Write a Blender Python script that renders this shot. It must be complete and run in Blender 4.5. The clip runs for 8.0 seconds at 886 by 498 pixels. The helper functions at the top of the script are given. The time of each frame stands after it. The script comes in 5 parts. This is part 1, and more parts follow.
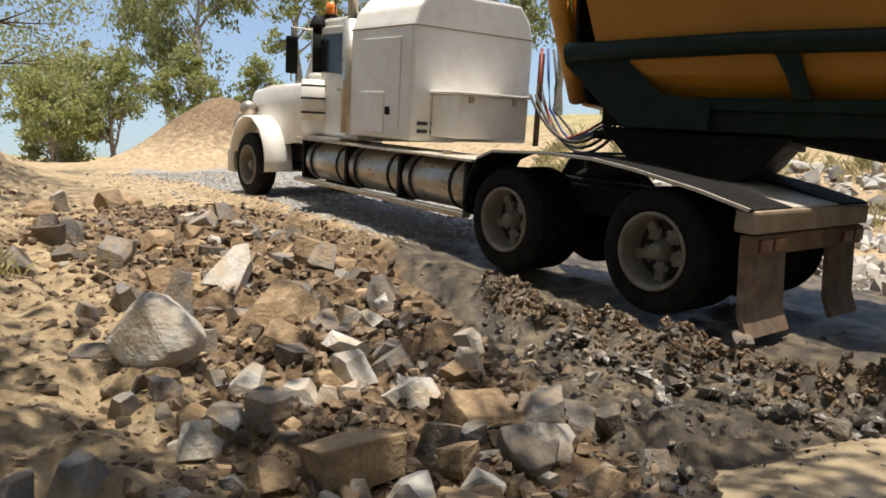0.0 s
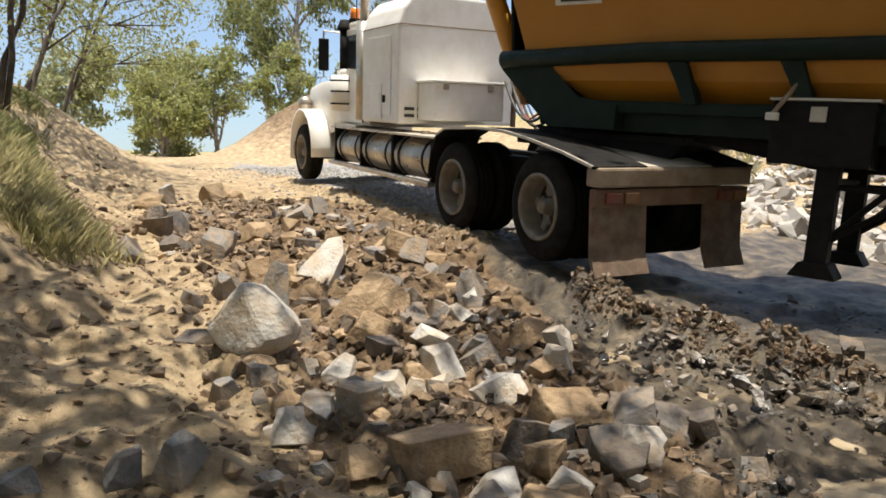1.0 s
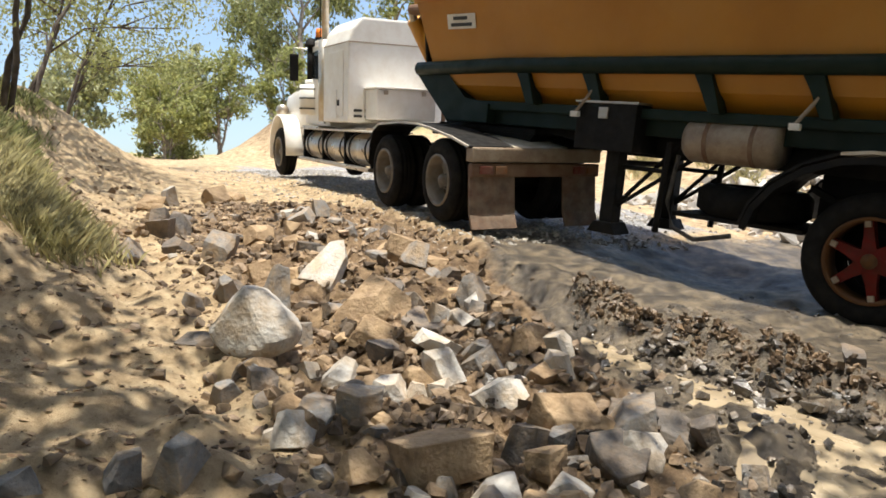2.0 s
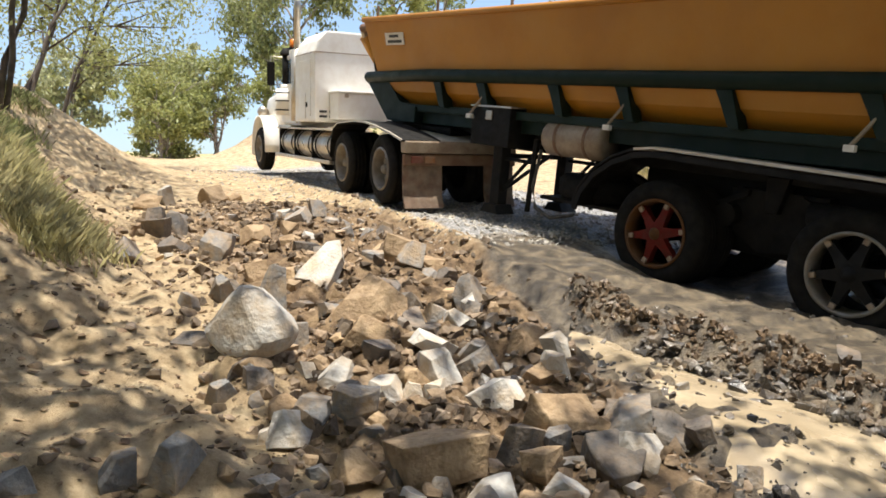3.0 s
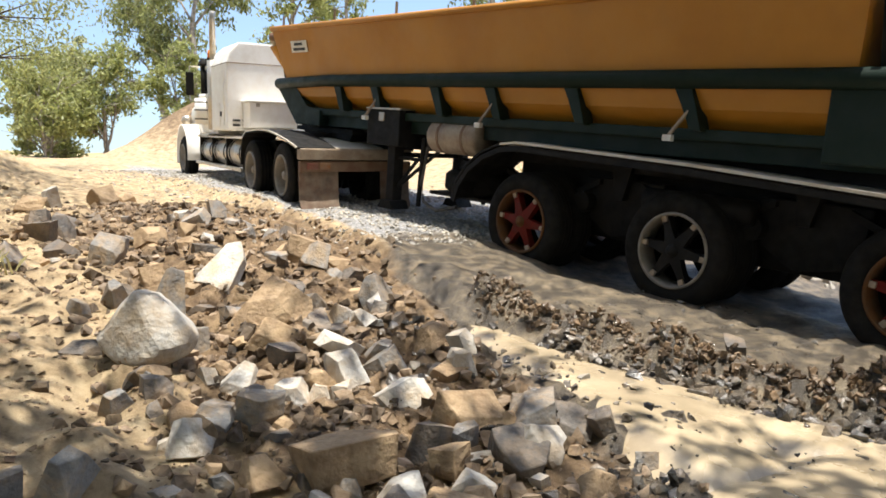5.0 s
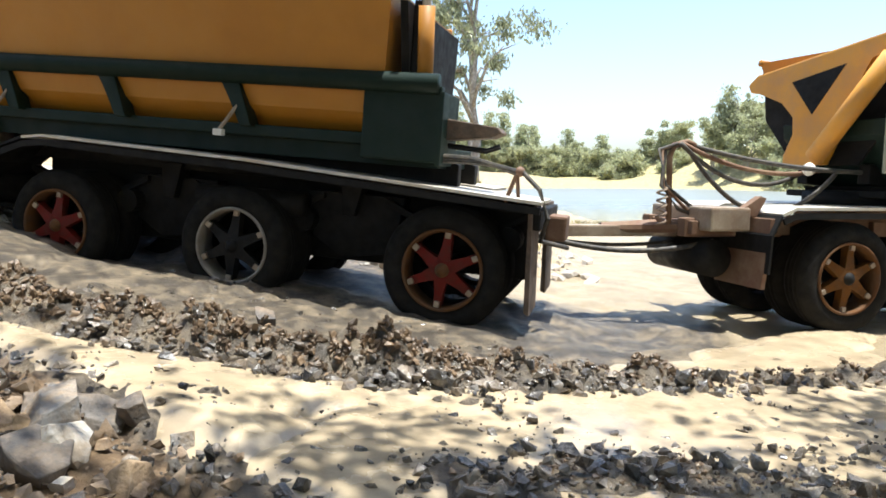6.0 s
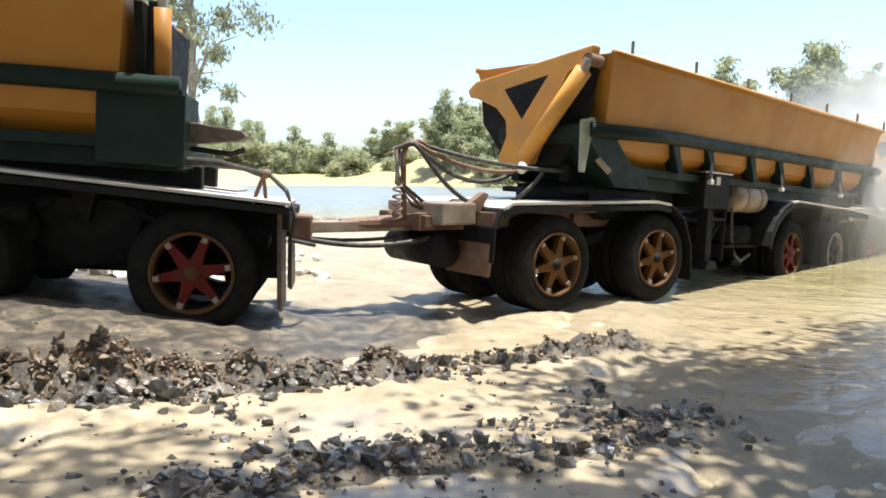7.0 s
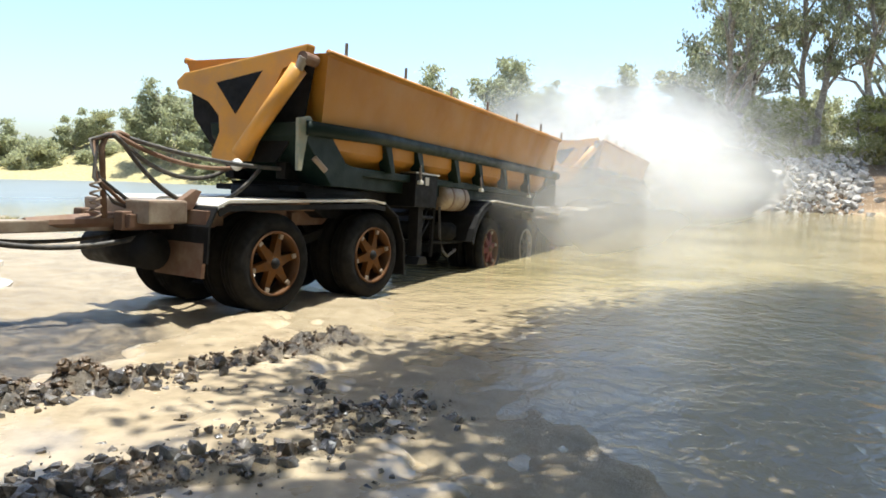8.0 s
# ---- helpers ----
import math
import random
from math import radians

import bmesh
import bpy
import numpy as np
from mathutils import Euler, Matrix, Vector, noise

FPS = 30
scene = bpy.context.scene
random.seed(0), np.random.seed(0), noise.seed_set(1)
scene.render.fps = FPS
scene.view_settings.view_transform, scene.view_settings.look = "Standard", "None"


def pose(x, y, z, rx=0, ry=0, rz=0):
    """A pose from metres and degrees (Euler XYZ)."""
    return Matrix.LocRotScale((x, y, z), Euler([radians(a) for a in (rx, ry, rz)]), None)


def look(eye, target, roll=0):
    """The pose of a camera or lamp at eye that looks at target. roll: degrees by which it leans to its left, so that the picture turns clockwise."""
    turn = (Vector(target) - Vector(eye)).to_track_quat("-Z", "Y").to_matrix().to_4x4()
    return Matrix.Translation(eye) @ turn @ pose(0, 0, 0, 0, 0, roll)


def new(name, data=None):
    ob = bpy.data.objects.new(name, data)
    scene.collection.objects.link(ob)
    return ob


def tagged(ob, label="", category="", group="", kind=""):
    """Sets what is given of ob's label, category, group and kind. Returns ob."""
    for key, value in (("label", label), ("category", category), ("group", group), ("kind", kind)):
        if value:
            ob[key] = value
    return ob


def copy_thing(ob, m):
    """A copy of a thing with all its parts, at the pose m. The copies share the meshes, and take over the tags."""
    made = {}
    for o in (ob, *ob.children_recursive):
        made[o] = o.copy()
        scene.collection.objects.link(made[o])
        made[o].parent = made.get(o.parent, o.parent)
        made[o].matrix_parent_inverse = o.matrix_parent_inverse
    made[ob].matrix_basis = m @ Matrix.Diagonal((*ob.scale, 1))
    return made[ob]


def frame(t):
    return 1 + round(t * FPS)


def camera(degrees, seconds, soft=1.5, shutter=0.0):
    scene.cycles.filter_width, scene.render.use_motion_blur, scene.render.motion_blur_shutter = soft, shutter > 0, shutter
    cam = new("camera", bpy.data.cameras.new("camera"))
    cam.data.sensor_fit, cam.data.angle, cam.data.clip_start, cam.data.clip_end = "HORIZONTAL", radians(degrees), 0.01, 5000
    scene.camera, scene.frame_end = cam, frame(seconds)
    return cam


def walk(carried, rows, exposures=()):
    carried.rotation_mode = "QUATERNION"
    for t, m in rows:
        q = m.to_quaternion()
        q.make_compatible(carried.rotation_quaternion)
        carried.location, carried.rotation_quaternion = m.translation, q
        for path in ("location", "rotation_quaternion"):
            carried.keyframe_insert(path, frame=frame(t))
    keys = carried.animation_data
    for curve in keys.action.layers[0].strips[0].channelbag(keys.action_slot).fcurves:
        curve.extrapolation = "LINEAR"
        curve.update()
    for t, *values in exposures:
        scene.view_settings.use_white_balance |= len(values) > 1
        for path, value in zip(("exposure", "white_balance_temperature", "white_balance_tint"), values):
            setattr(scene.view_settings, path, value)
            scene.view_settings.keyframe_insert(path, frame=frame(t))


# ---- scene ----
cam = camera(62.0, 8.0, soft=1.7)
PATH = [
    (0, 0, 0, 1.725, 86.38, 2.22, 0.21),
    (0.5, 0, 0, 1.725, 86.18, 1.98, 5.43),
    (1, 0, 0, 1.725, 86.25, 1.75, 7.23),
    (1.5, 0, 0, 1.725, 86.57, 1.36, 7.45),
    (3, 0, 0, 1.725, 86.62, 1.09, 7.14),
    (3.5, 0, 0, 1.725, 86.86, 1.11, 5.39),
    (4, 0, 0, 1.725, 86.77, 1.32, 4.37),
    (4.2, 0, 0, 1.725, 86.77, 1.32, 4.32),
    (5.3, 0, 0, 1.725, 86.00, 1.77, -7.46),
    (5.5, 0, 0, 1.725, 85.51, 1.72, -14.94),
    (6, 0, 0, 1.725, 84.18, -0.13, -35.49),
    (6.5, 0, 0, 1.725, 83.84, -0.54, -46.95),
    (7, 0, 0, 1.725, 84.05, -0.41, -56.30),
    (7.5, 0, 0, 1.725, 84.29, -1.03, -64.16),
    (8, 0, 0, 1.725, 84.30, -1.59, -77.92),
]
walk(cam, [(t, pose(*p)) for t, *p in PATH], exposures=[(0, 0.45, 6700, 10), (1.5, 0.75, 6600, 9), (4.0, 0.9, 6500, 9), (5.5, 1.15, 6250, 8), (6.0, 1.3, 6000, 7), (7.0, 1.25, 6000, 7), (8.0, 1.08, 6050, 6)])

# ---- light ----
SUN = Vector((0.10, -0.13, 0.986)).normalized()
world = bpy.data.worlds.new("sky")
scene.world = world
world.use_nodes = True
wt = world.node_tree
sky = wt.nodes.new("ShaderNodeTexSky")
sky.sky_type = "NISHITA"
sky.sun_disc = False
sky.sun_elevation = math.asin(SUN.z)
sky.sun_rotation = math.atan2(SUN.x, SUN.y)
sky.dust_density = 2.0
sky.ozone_density = 1.5
wt.nodes["Background"].inputs["Strength"].default_value = 0.135
wt.links.new(sky.outputs[0], wt.nodes["Background"].inputs["Color"])
sun_data = bpy.data.lights.new("sun", "SUN")
sun_data.energy, sun_data.angle, sun_data.color = 4.6, radians(0.55), (1.0, 0.95, 0.86)
sun = new("sun", sun_data)
sun.matrix_world = look((0, 0, 30), Vector((0, 0, 30)) - SUN)

# ---- helpers of this scene ----
UNIT = 1.15   # metres to one design unit: everything below is drawn in design units
GROW = Matrix.Diagonal((UNIT, UNIT, UNIT, 1))


def at(x, y, z, rx=0, ry=0, rz=0):
    return pose(x * UNIT, y * UNIT, z * UNIT, rx, ry, rz)


def smooth(a, b, x):
    t = np.clip((x - a) / (b - a), 0, 1)
    return t * t * (3 - 2 * t)


RAMP = np.array([[-60, -.6], [-12, -.6], [-5, -.35], [-3, -.06], [-2.2, .10], [-1, .135], [0, .16], [2, .28], [3.6, .48], [4.9, .76], [5.8, .97], [8.5, 1.43],
                 [9.1, 1.53], [15.7, 2.26], [25, 3.1], [40, 4.4], [90, 5.0], [3000, 5.0]])
WATER = 0.10
RIDGE_A = [(.27, 5.3), (.64, 4.95), (1.12, 4.48), (1.53, 4.15), (1.92, 3.79), (2.38, 3.55), (2.85, 3.32), (3.47, 3.03), (4.05, 2.62), (4.73, 2.26), (5.6, 1.98)]
RIDGE_B = [(1.78, 2.38), (2.3, 2.12), (2.7, 1.68), (3.45, 1.3), (4.1, 1.0)]


BERM_V = [-.55 * x + .83 * y for x, y in RIDGE_A][::-1]
BERM_W = [.83 * x + .55 * y for x, y in RIDGE_A][::-1]


def road_bed(v, w):
    """How far the packed road lies above its foot; its near edge breaks off along the berm."""
    off = w - np.interp(v, BERM_V, BERM_W)
    return .15 * smooth(-.13, .05, off) * (1 - smooth(6.0, 7.0, w)) * smooth(.5, 2.2, v) * (1 - .4 * smooth(6, 8, v) - .6 * smooth(12, 16, v))


def near_line(x, y, line):
    """Distance to a broken line, and how far along it (0 to 1) the nearest place lies."""
    best = np.full(np.shape(x), 1e9)
    along = np.zeros(np.shape(x))
    for i, (a, b) in enumerate(zip(line, line[1:])):
        dx, dy = b[0] - a[0], b[1] - a[1]
        s = np.clip(((x - a[0]) * dx + (y - a[1]) * dy) / (dx * dx + dy * dy), 0, 1)
        d = np.hypot(x - a[0] - s * dx, y - a[1] - s * dy)
        along = np.where(d < best, (i + s) / (len(line) - 1), along)
        best = np.minimum(best, d)
    return best, along


def wave(x, y, seed, size):
    """Cheap smooth noise, about -1 to 1."""
    r = np.random.RandomState(seed)
    out = 0
    for k in range(7):
        a, p, f = r.uniform(0, 6.28), r.uniform(0, 6.28), r.uniform(.6, 1.9) / size * 6.28
        out = out + np.sin((x * math.cos(a) + y * math.sin(a)) * f + p + 1.3 * np.sin((x * math.sin(a) - y * math.cos(a)) * f * .6 + 2 * p))
    return out / 4


def height(x, y):
    """The ground's height, in design units."""
    x, y = np.asarray(x, float), np.asarray(y, float)
    v, w = -.55 * x + .83 * y, .83 * x + .55 * y
    v = v - .36 * np.maximum(w - 6.5, 0)   # the shoreline turns away along the river
    z = np.interp(v, RAMP[:, 0], RAMP[:, 1])
    z = z + 1.5 * smooth(.5, -1.6, w) * smooth(3.8, 6.5, v) * (1 - .8 * smooth(7.5, 10.5, v))
    z = z + .35 * smooth(1.5, -2.5, w) * smooth(.5, 4, v)
    z = z + .5 * smooth(0, -4, w) * smooth(3, -1, v) * smooth(-6, -1, v)
    z = z + 1.1 * np.exp(-(((x + 7.7) / 1.5) ** 2 + ((y - 10.0) / 2.2) ** 2))
    z = z + 2.3 * np.exp(-(((x + 7.4) / 2.1) ** 2 + ((y - 25) / 3.0) ** 2))
    z = z + (1.5 * smooth(8.5, 15, w) * smooth(.5, 3.5, v) + .5 * smooth(10, 16, w) * smooth(1, 3, v)) * (1 - .6 * smooth(30, 60, w))
    z = z + .10 * np.exp(-((w - 2.3) / .9) ** 2) * smooth(1.2, 2.5, v) * (1 - smooth(6.5, 9, v))
    # the far shores of the river
    z = z + 1.9 * smooth(68, 88, np.hypot(x, y)) * smooth(10, 30, x) * smooth(0, 20, y)
    z = z + 3.4 * smooth(0, 7, (x - 41) * .92 - (y + 7) * .40 + 1.5 * wave(x, y, 5, 30))
    for line, tall, wide in ((RIDGE_A, .12, .19), (RIDGE_B, .10, .28)):
        d, s = near_line(x, y, line)
        z = z + tall * np.exp(-(d / wide) ** 2) * (1 - .25 * smooth(.6, 1, s)) * (.75 + .5 * wave(x, y, 3, .9))
    d, s = near_line(x, y, RIDGE_A)
    z = z + (.06 * wave(x, y, 23, .19) + .05 * wave(x, y, 24, .42)) * np.exp(-(d / .22) ** 2)
    z = z + road_bed(v, w) - .26 * np.exp(-(((x - 1.6) / .9) ** 2 + ((y - 7.4) / .9) ** 2)) + .12 * np.exp(-(((x - 7.9) / .8) ** 2 + ((y - 2.6) / .7) ** 2))
    heap = np.exp(-((w - 2.1) / 1.1) ** 4) * smooth(1.2, 2.4, v) * (1 - smooth(8, 10, v))
    z = z + heap * (.06 * wave(x, y, 8, .55) + .045 * wave(x, y, 9, .22))
    z = z + smooth(1.6, .4, w) * smooth(1, 3, v) * (1 - smooth(12, 16, v)) * (.05 * wave(x, y, 14, .8) + .02 * wave(x, y, 15, .25))
    near = np.exp(-(np.hypot(x - 1, y - 4) / 9) ** 2)
    z = z + near * (.035 * wave(x, y, 1, 1.1) + .018 * wave(x, y, 2, .33)) + (1 - near) * .06 * wave(x, y, 4, 4.0) * smooth(-3, 2, v)
    return z


def height_at(x, y):
    return float(height(np.array([x]), np.array([y]))[0])


# ---- materials ----
def material(name, colour, other=None, rough=0.6, metal=0.0, scale=6.0, blend=(0.4, 0.65), bump=0.0, bump_scale=40.0, dirt=None, dirt_amount=0.5, dirt_scale=2.0,
             island=0.0, objects=0.0, translucent=0.0, gloss=0.5, placed=False):
    m = bpy.data.materials.new(name)
    m.use_nodes = True
    n, l = m.node_tree.nodes, m.node_tree.links
    b = n["Principled BSDF"]
    grain = n.new("ShaderNodeNewGeometry").outputs["Position"] if placed else n.new("ShaderNodeTexCoord").outputs["Object"]

    def noise_of(size, detail=5.0, low=.4, high=.65, rough_=.6):
        t = n.new("ShaderNodeTexNoise")
        t.inputs["Scale"].default_value, t.inputs["Detail"].default_value, t.inputs["Roughness"].default_value = size, detail, rough_
        l.new(grain, t.inputs["Vector"])
        r = n.new("ShaderNodeMapRange")
        r.inputs["From Min"].default_value, r.inputs["From Max"].default_value = low, high
        l.new(t.outputs["Fac"], r.inputs["Value"])
        return r.outputs["Result"]

    def mixed(fac, a, c):
        x = n.new("ShaderNodeMix")
        x.data_type = "RGBA"
        if isinstance(fac, float):
            x.inputs["Factor"].default_value = fac
        else:
            l.new(fac, x.inputs["Factor"])
        for socket, value in ((x.inputs["A"], a), (x.inputs["B"], c)):
            if isinstance(value, tuple):
                socket.default_value = (*value, 1)
            else:
                l.new(value, socket)
        return x.outputs["Result"]

    out = mixed(noise_of(scale, low=blend[0], high=blend[1]), colour, other or tuple(c * .8 for c in colour))
    if dirt:
        f = n.new("ShaderNodeMath")
        f.operation = "MULTIPLY"
        f.inputs[1].default_value = dirt_amount
        l.new(noise_of(dirt_scale, 8.0, .42, .62, .7), f.inputs[0])
        out = mixed(f.outputs[0], out, dirt)
    for amount, node, socket in ((island, "ShaderNodeNewGeometry", "Random Per Island"), (objects, "ShaderNodeObjectInfo", "Random")):
        if amount:
            g, h = n.new(node), n.new("ShaderNodeHueSaturation")
            r = n.new("ShaderNodeMapRange")
            r.inputs["To Min"].default_value, r.inputs["To Max"].default_value = 1 - amount, 1 + amount
            l.new(g.outputs[socket], r.inputs["Value"])
            l.new(r.outputs["Result"], h.inputs["Value"])
            l.new(out, h.inputs["Color"])
            out = h.outputs["Color"]
    l.new(out, b.inputs["Base Color"])
    b.inputs["Metallic"].default_value = metal
    b.inputs["Specular IOR Level"].default_value = gloss
    r = n.new("ShaderNodeMapRange")
    r.inputs["To Min"].default_value, r.inputs["To Max"].default_value = max(rough - .12, .03), min(rough + .15, 1)
    l.new(noise_of(scale * 1.7, 4.0, .3, .7), r.inputs["Value"])
    l.new(r.outputs["Result"], b.inputs["Roughness"])
    if bump:
        t = n.new("ShaderNodeTexNoise")
        t.inputs["Scale"].default_value, t.inputs["Detail"].default_value = bump_scale, 6
        l.new(grain, t.inputs["Vector"])
        u = n.new("ShaderNodeBump")
        u.inputs["Strength"].default_value, u.inputs["Distance"].default_value = bump, .02
        l.new(t.outputs["Fac"], u.inputs["Height"])
        l.new(u.outputs["Normal"], b.inputs["Normal"])
    if translucent:
        t, x = n.new("ShaderNodeBsdfTranslucent"), n.new("ShaderNodeMixShader")
        l.new(out, t.inputs["Color"])
        x.inputs["Fac"].default_value = translucent
        l.new(b.outputs[0], x.inputs[1])
        l.new(t.outputs[0], x.inputs[2])
        l.new(x.outputs[0], n["Material Output"].inputs["Surface"])
    return m


def ground_material():
    """Dry sand, grey road gravel and wet mud, shared out by the ground's own attributes."""
    m = bpy.data.materials.new("earth")
    m.use_nodes = True
    n, l = m.node_tree.nodes, m.node_tree.links
    b = n["Principled BSDF"]
    coord = n.new("ShaderNodeTexCoord")

    def tex(scale, detail=8.0, rough=.65):
        t = n.new("ShaderNodeTexNoise")
        t.inputs["Scale"].default_value, t.inputs["Detail"].default_value, t.inputs["Roughness"].default_value = scale, detail, rough
        l.new(coord.outputs["Object"], t.inputs["Vector"])
        return t.outputs["Fac"]

    def ramp(fac, *stops):
        r = n.new("ShaderNodeValToRGB")
        while len(r.color_ramp.elements) < len(stops):
            r.color_ramp.elements.new(.5)
        for e, (p, c) in zip(r.color_ramp.elements, stops):
            e.position, e.color = p, (*c, 1)
        l.new(fac, r.inputs["Fac"])
        return r.outputs["Color"]

    def zone(name, spread, size):
        a = n.new("ShaderNodeAttribute")
        a.attribute_name = name
        s = n.new("ShaderNodeMath")
        s.operation = "MULTIPLY_ADD"
        l.new(tex(size), s.inputs[0])
        s.inputs[1].default_value = spread
        s2 = n.new("ShaderNodeMath")
        s2.operation = "SUBTRACT"
        l.new(a.outputs["Fac"], s2.inputs[0])
        s2.inputs[1].default_value = spread / 2
        l.new(s2.outputs[0], s.inputs[2])
        r = n.new("ShaderNodeMapRange")
        r.inputs["From Min"].default_value, r.inputs["From Max"].default_value = .35, .65
        l.new(s.outputs[0], r.inputs["Value"])
        return r.outputs["Result"]

    def mixed(fac, a, c):
        x = n.new("ShaderNodeMix")
        x.data_type = "RGBA"
        l.new(fac, x.inputs["Factor"])
        l.new(a, x.inputs["A"])
        l.new(c, x.inputs["B"])
        return x.outputs["Result"]

    sand = ramp(tex(5.5), (.30, (.17, .115, .06)), (.48, (.40, .29, .165)), (.70, (.57, .445, .275)))
    gravel = ramp(tex(26), (.3, (.10, .10, .10)), (.5, (.27, .26, .25)), (.7, (.52, .50, .47)))
    soil = ramp(tex(9), (.3, (.07, .042, .022)), (.5, (.18, .115, .06)), (.74, (.36, .25, .14)))
    mud = ramp(tex(5.5), (.28, (.026, .022, .017)), (.46, (.078, .062, .044)), (.68, (.27, .21, .135)))
    grassy = ramp(tex(3), (.3, (.20, .17, .07)), (.55, (.38, .32, .15)), (.75, (.50, .42, .22)))
    silt = ramp(tex(2.5), (.3, (.25, .19, .11)), (.55, (.36, .28, .17)), (.75, (.44, .35, .225)))
    wet = zone("wet", .9, 3.0)
    colour = mixed(zone("soil", .8, 4.0), sand, soil)
    colour = mixed(zone("gravel", .7, 3.0), colour, gravel)
    colour = mixed(zone("grassy", .7, 2.0), colour, grassy)
    colour = mixed(wet, colour, mud)
    colour = mixed(zone("silt", .7, 2.0), colour, silt)
    l.new(colour, b.inputs["Base Color"])
    r = n.new("ShaderNodeMapRange")
    r.inputs["To Min"].default_value, r.inputs["To Max"].default_value = .92, .42
    l.new(wet, r.inputs["Value"])
    l.new(r.outputs["Result"], b.inputs["Roughness"])
    u = n.new("ShaderNodeBump")
    u.inputs["Strength"].default_value, u.inputs["Distance"].default_value = .8, .035
    l.new(tex(19, 10, .75), u.inputs["Height"])
    crumbs = n.new("ShaderNodeBump")
    crumbs.inputs["Strength"].default_value, crumbs.inputs["Distance"].default_value = .7, .02
    l.new(tex(70, 6, .7), crumbs.inputs["Height"])
    l.new(u.outputs["Normal"], crumbs.inputs["Normal"])
    l.new(crumbs.outputs["Normal"], b.inputs["Normal"])
    return m


def water_material():
    m = bpy.data.materials.new("muddy_water")
    m.use_nodes = True
    n, l = m.node_tree.nodes, m.node_tree.links
    b = n["Principled BSDF"]
    coord = n.new("ShaderNodeTexCoord")
    t = n.new("ShaderNodeTexNoise")
    t.inputs["Scale"].default_value, t.inputs["Detail"].default_value = .35, 6
    l.new(coord.outputs["Object"], t.inputs["Vector"])
    side = n.new("ShaderNodeVectorMath")
    side.operation = "DOT_PRODUCT"
    side.inputs[1].default_value = ((-.55 - .30) / UNIT, (.83 - .20) / UNIT, 0)   # follows the bent shoreline
    l.new(coord.outputs["Object"], side.inputs[0])
    silt = n.new("ShaderNodeMapRange")
    silt.inputs["From Min"].default_value, silt.inputs["From Max"].default_value = -9.0, -5.0
    l.new(side.outputs["Value"], silt.inputs["Value"])
    r = n.new("ShaderNodeValToRGB")
    r.color_ramp.elements[0].position, r.color_ramp.elements[0].color = .35, (.19, .155, .07, 1)
    r.color_ramp.elements[1].position, r.color_ramp.elements[1].color = .65, (.32, .265, .14, 1)
    l.new(t.outputs["Fac"], r.inputs["Fac"])
    silty = n.new("ShaderNodeMix")
    silty.data_type = "RGBA"
    l.new(silt.outputs["Result"], silty.inputs["Factor"])
    l.new(r.outputs["Color"], silty.inputs["A"])
    silty.inputs["B"].default_value = (.33, .26, .16, 1)
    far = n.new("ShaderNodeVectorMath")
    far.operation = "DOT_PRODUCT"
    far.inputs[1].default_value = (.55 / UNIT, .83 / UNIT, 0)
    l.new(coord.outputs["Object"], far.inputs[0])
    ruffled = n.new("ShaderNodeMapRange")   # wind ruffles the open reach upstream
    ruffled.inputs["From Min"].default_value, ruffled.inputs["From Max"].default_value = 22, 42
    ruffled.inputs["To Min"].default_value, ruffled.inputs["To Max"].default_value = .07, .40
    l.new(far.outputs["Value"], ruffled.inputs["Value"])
    span = n.new("ShaderNodeMapRange")   # upstream the sky's bluish reflection is mixed into the base colour
    span.inputs["From Min"].default_value, span.inputs["From Max"].default_value = 16, 30
    l.new(far.outputs["Value"], span.inputs["Value"])
    sky_blue = n.new("ShaderNodeMix")
    sky_blue.data_type = "RGBA"
    l.new(span.outputs["Result"], sky_blue.inputs["Factor"])
    l.new(silty.outputs["Result"], sky_blue.inputs["A"])
    sky_blue.inputs["B"].default_value = (.19, .205, .19, 1)
    l.new(sky_blue.outputs["Result"], b.inputs["Base Color"])
    l.new(ruffled.outputs["Result"], b.inputs["Roughness"])
    b.inputs["IOR"].default_value = 1.33
    b.inputs["Specular IOR Level"].default_value = .38
    big, small = n.new("ShaderNodeTexNoise"), n.new("ShaderNodeTexNoise")
    for x, s in ((big, 1.6), (small, 6.5)):
        x.inputs["Scale"].default_value, x.inputs["Detail"].default_value, x.inputs["Distortion"].default_value = s, 4, .8
        l.new(coord.outputs["Object"], x.inputs["Vector"])
    a = n.new("ShaderNodeMath")
    a.operation = "MULTIPLY_ADD"
    l.new(small.outputs["Fac"], a.inputs[0])
    a.inputs[1].default_value = .35
    l.new(big.outputs["Fac"], a.inputs[2])
    u = n.new("ShaderNodeBump")
    calm = n.new("ShaderNodeMapRange")   # the far reach lies smooth
    calm.inputs["From Min"].default_value, calm.inputs["From Max"].default_value = 9, 26
    calm.inputs["To Min"].default_value, calm.inputs["To Max"].default_value = .85, .35
    l.new(far.outputs["Value"], calm.inputs["Value"])
    l.new(calm.outputs["Result"], u.inputs["Strength"])
    u.inputs["Distance"].default_value = .06
    l.new(a.outputs[0], u.inputs["Height"])
    l.new(u.outputs["Normal"], b.inputs["Normal"])
    return m


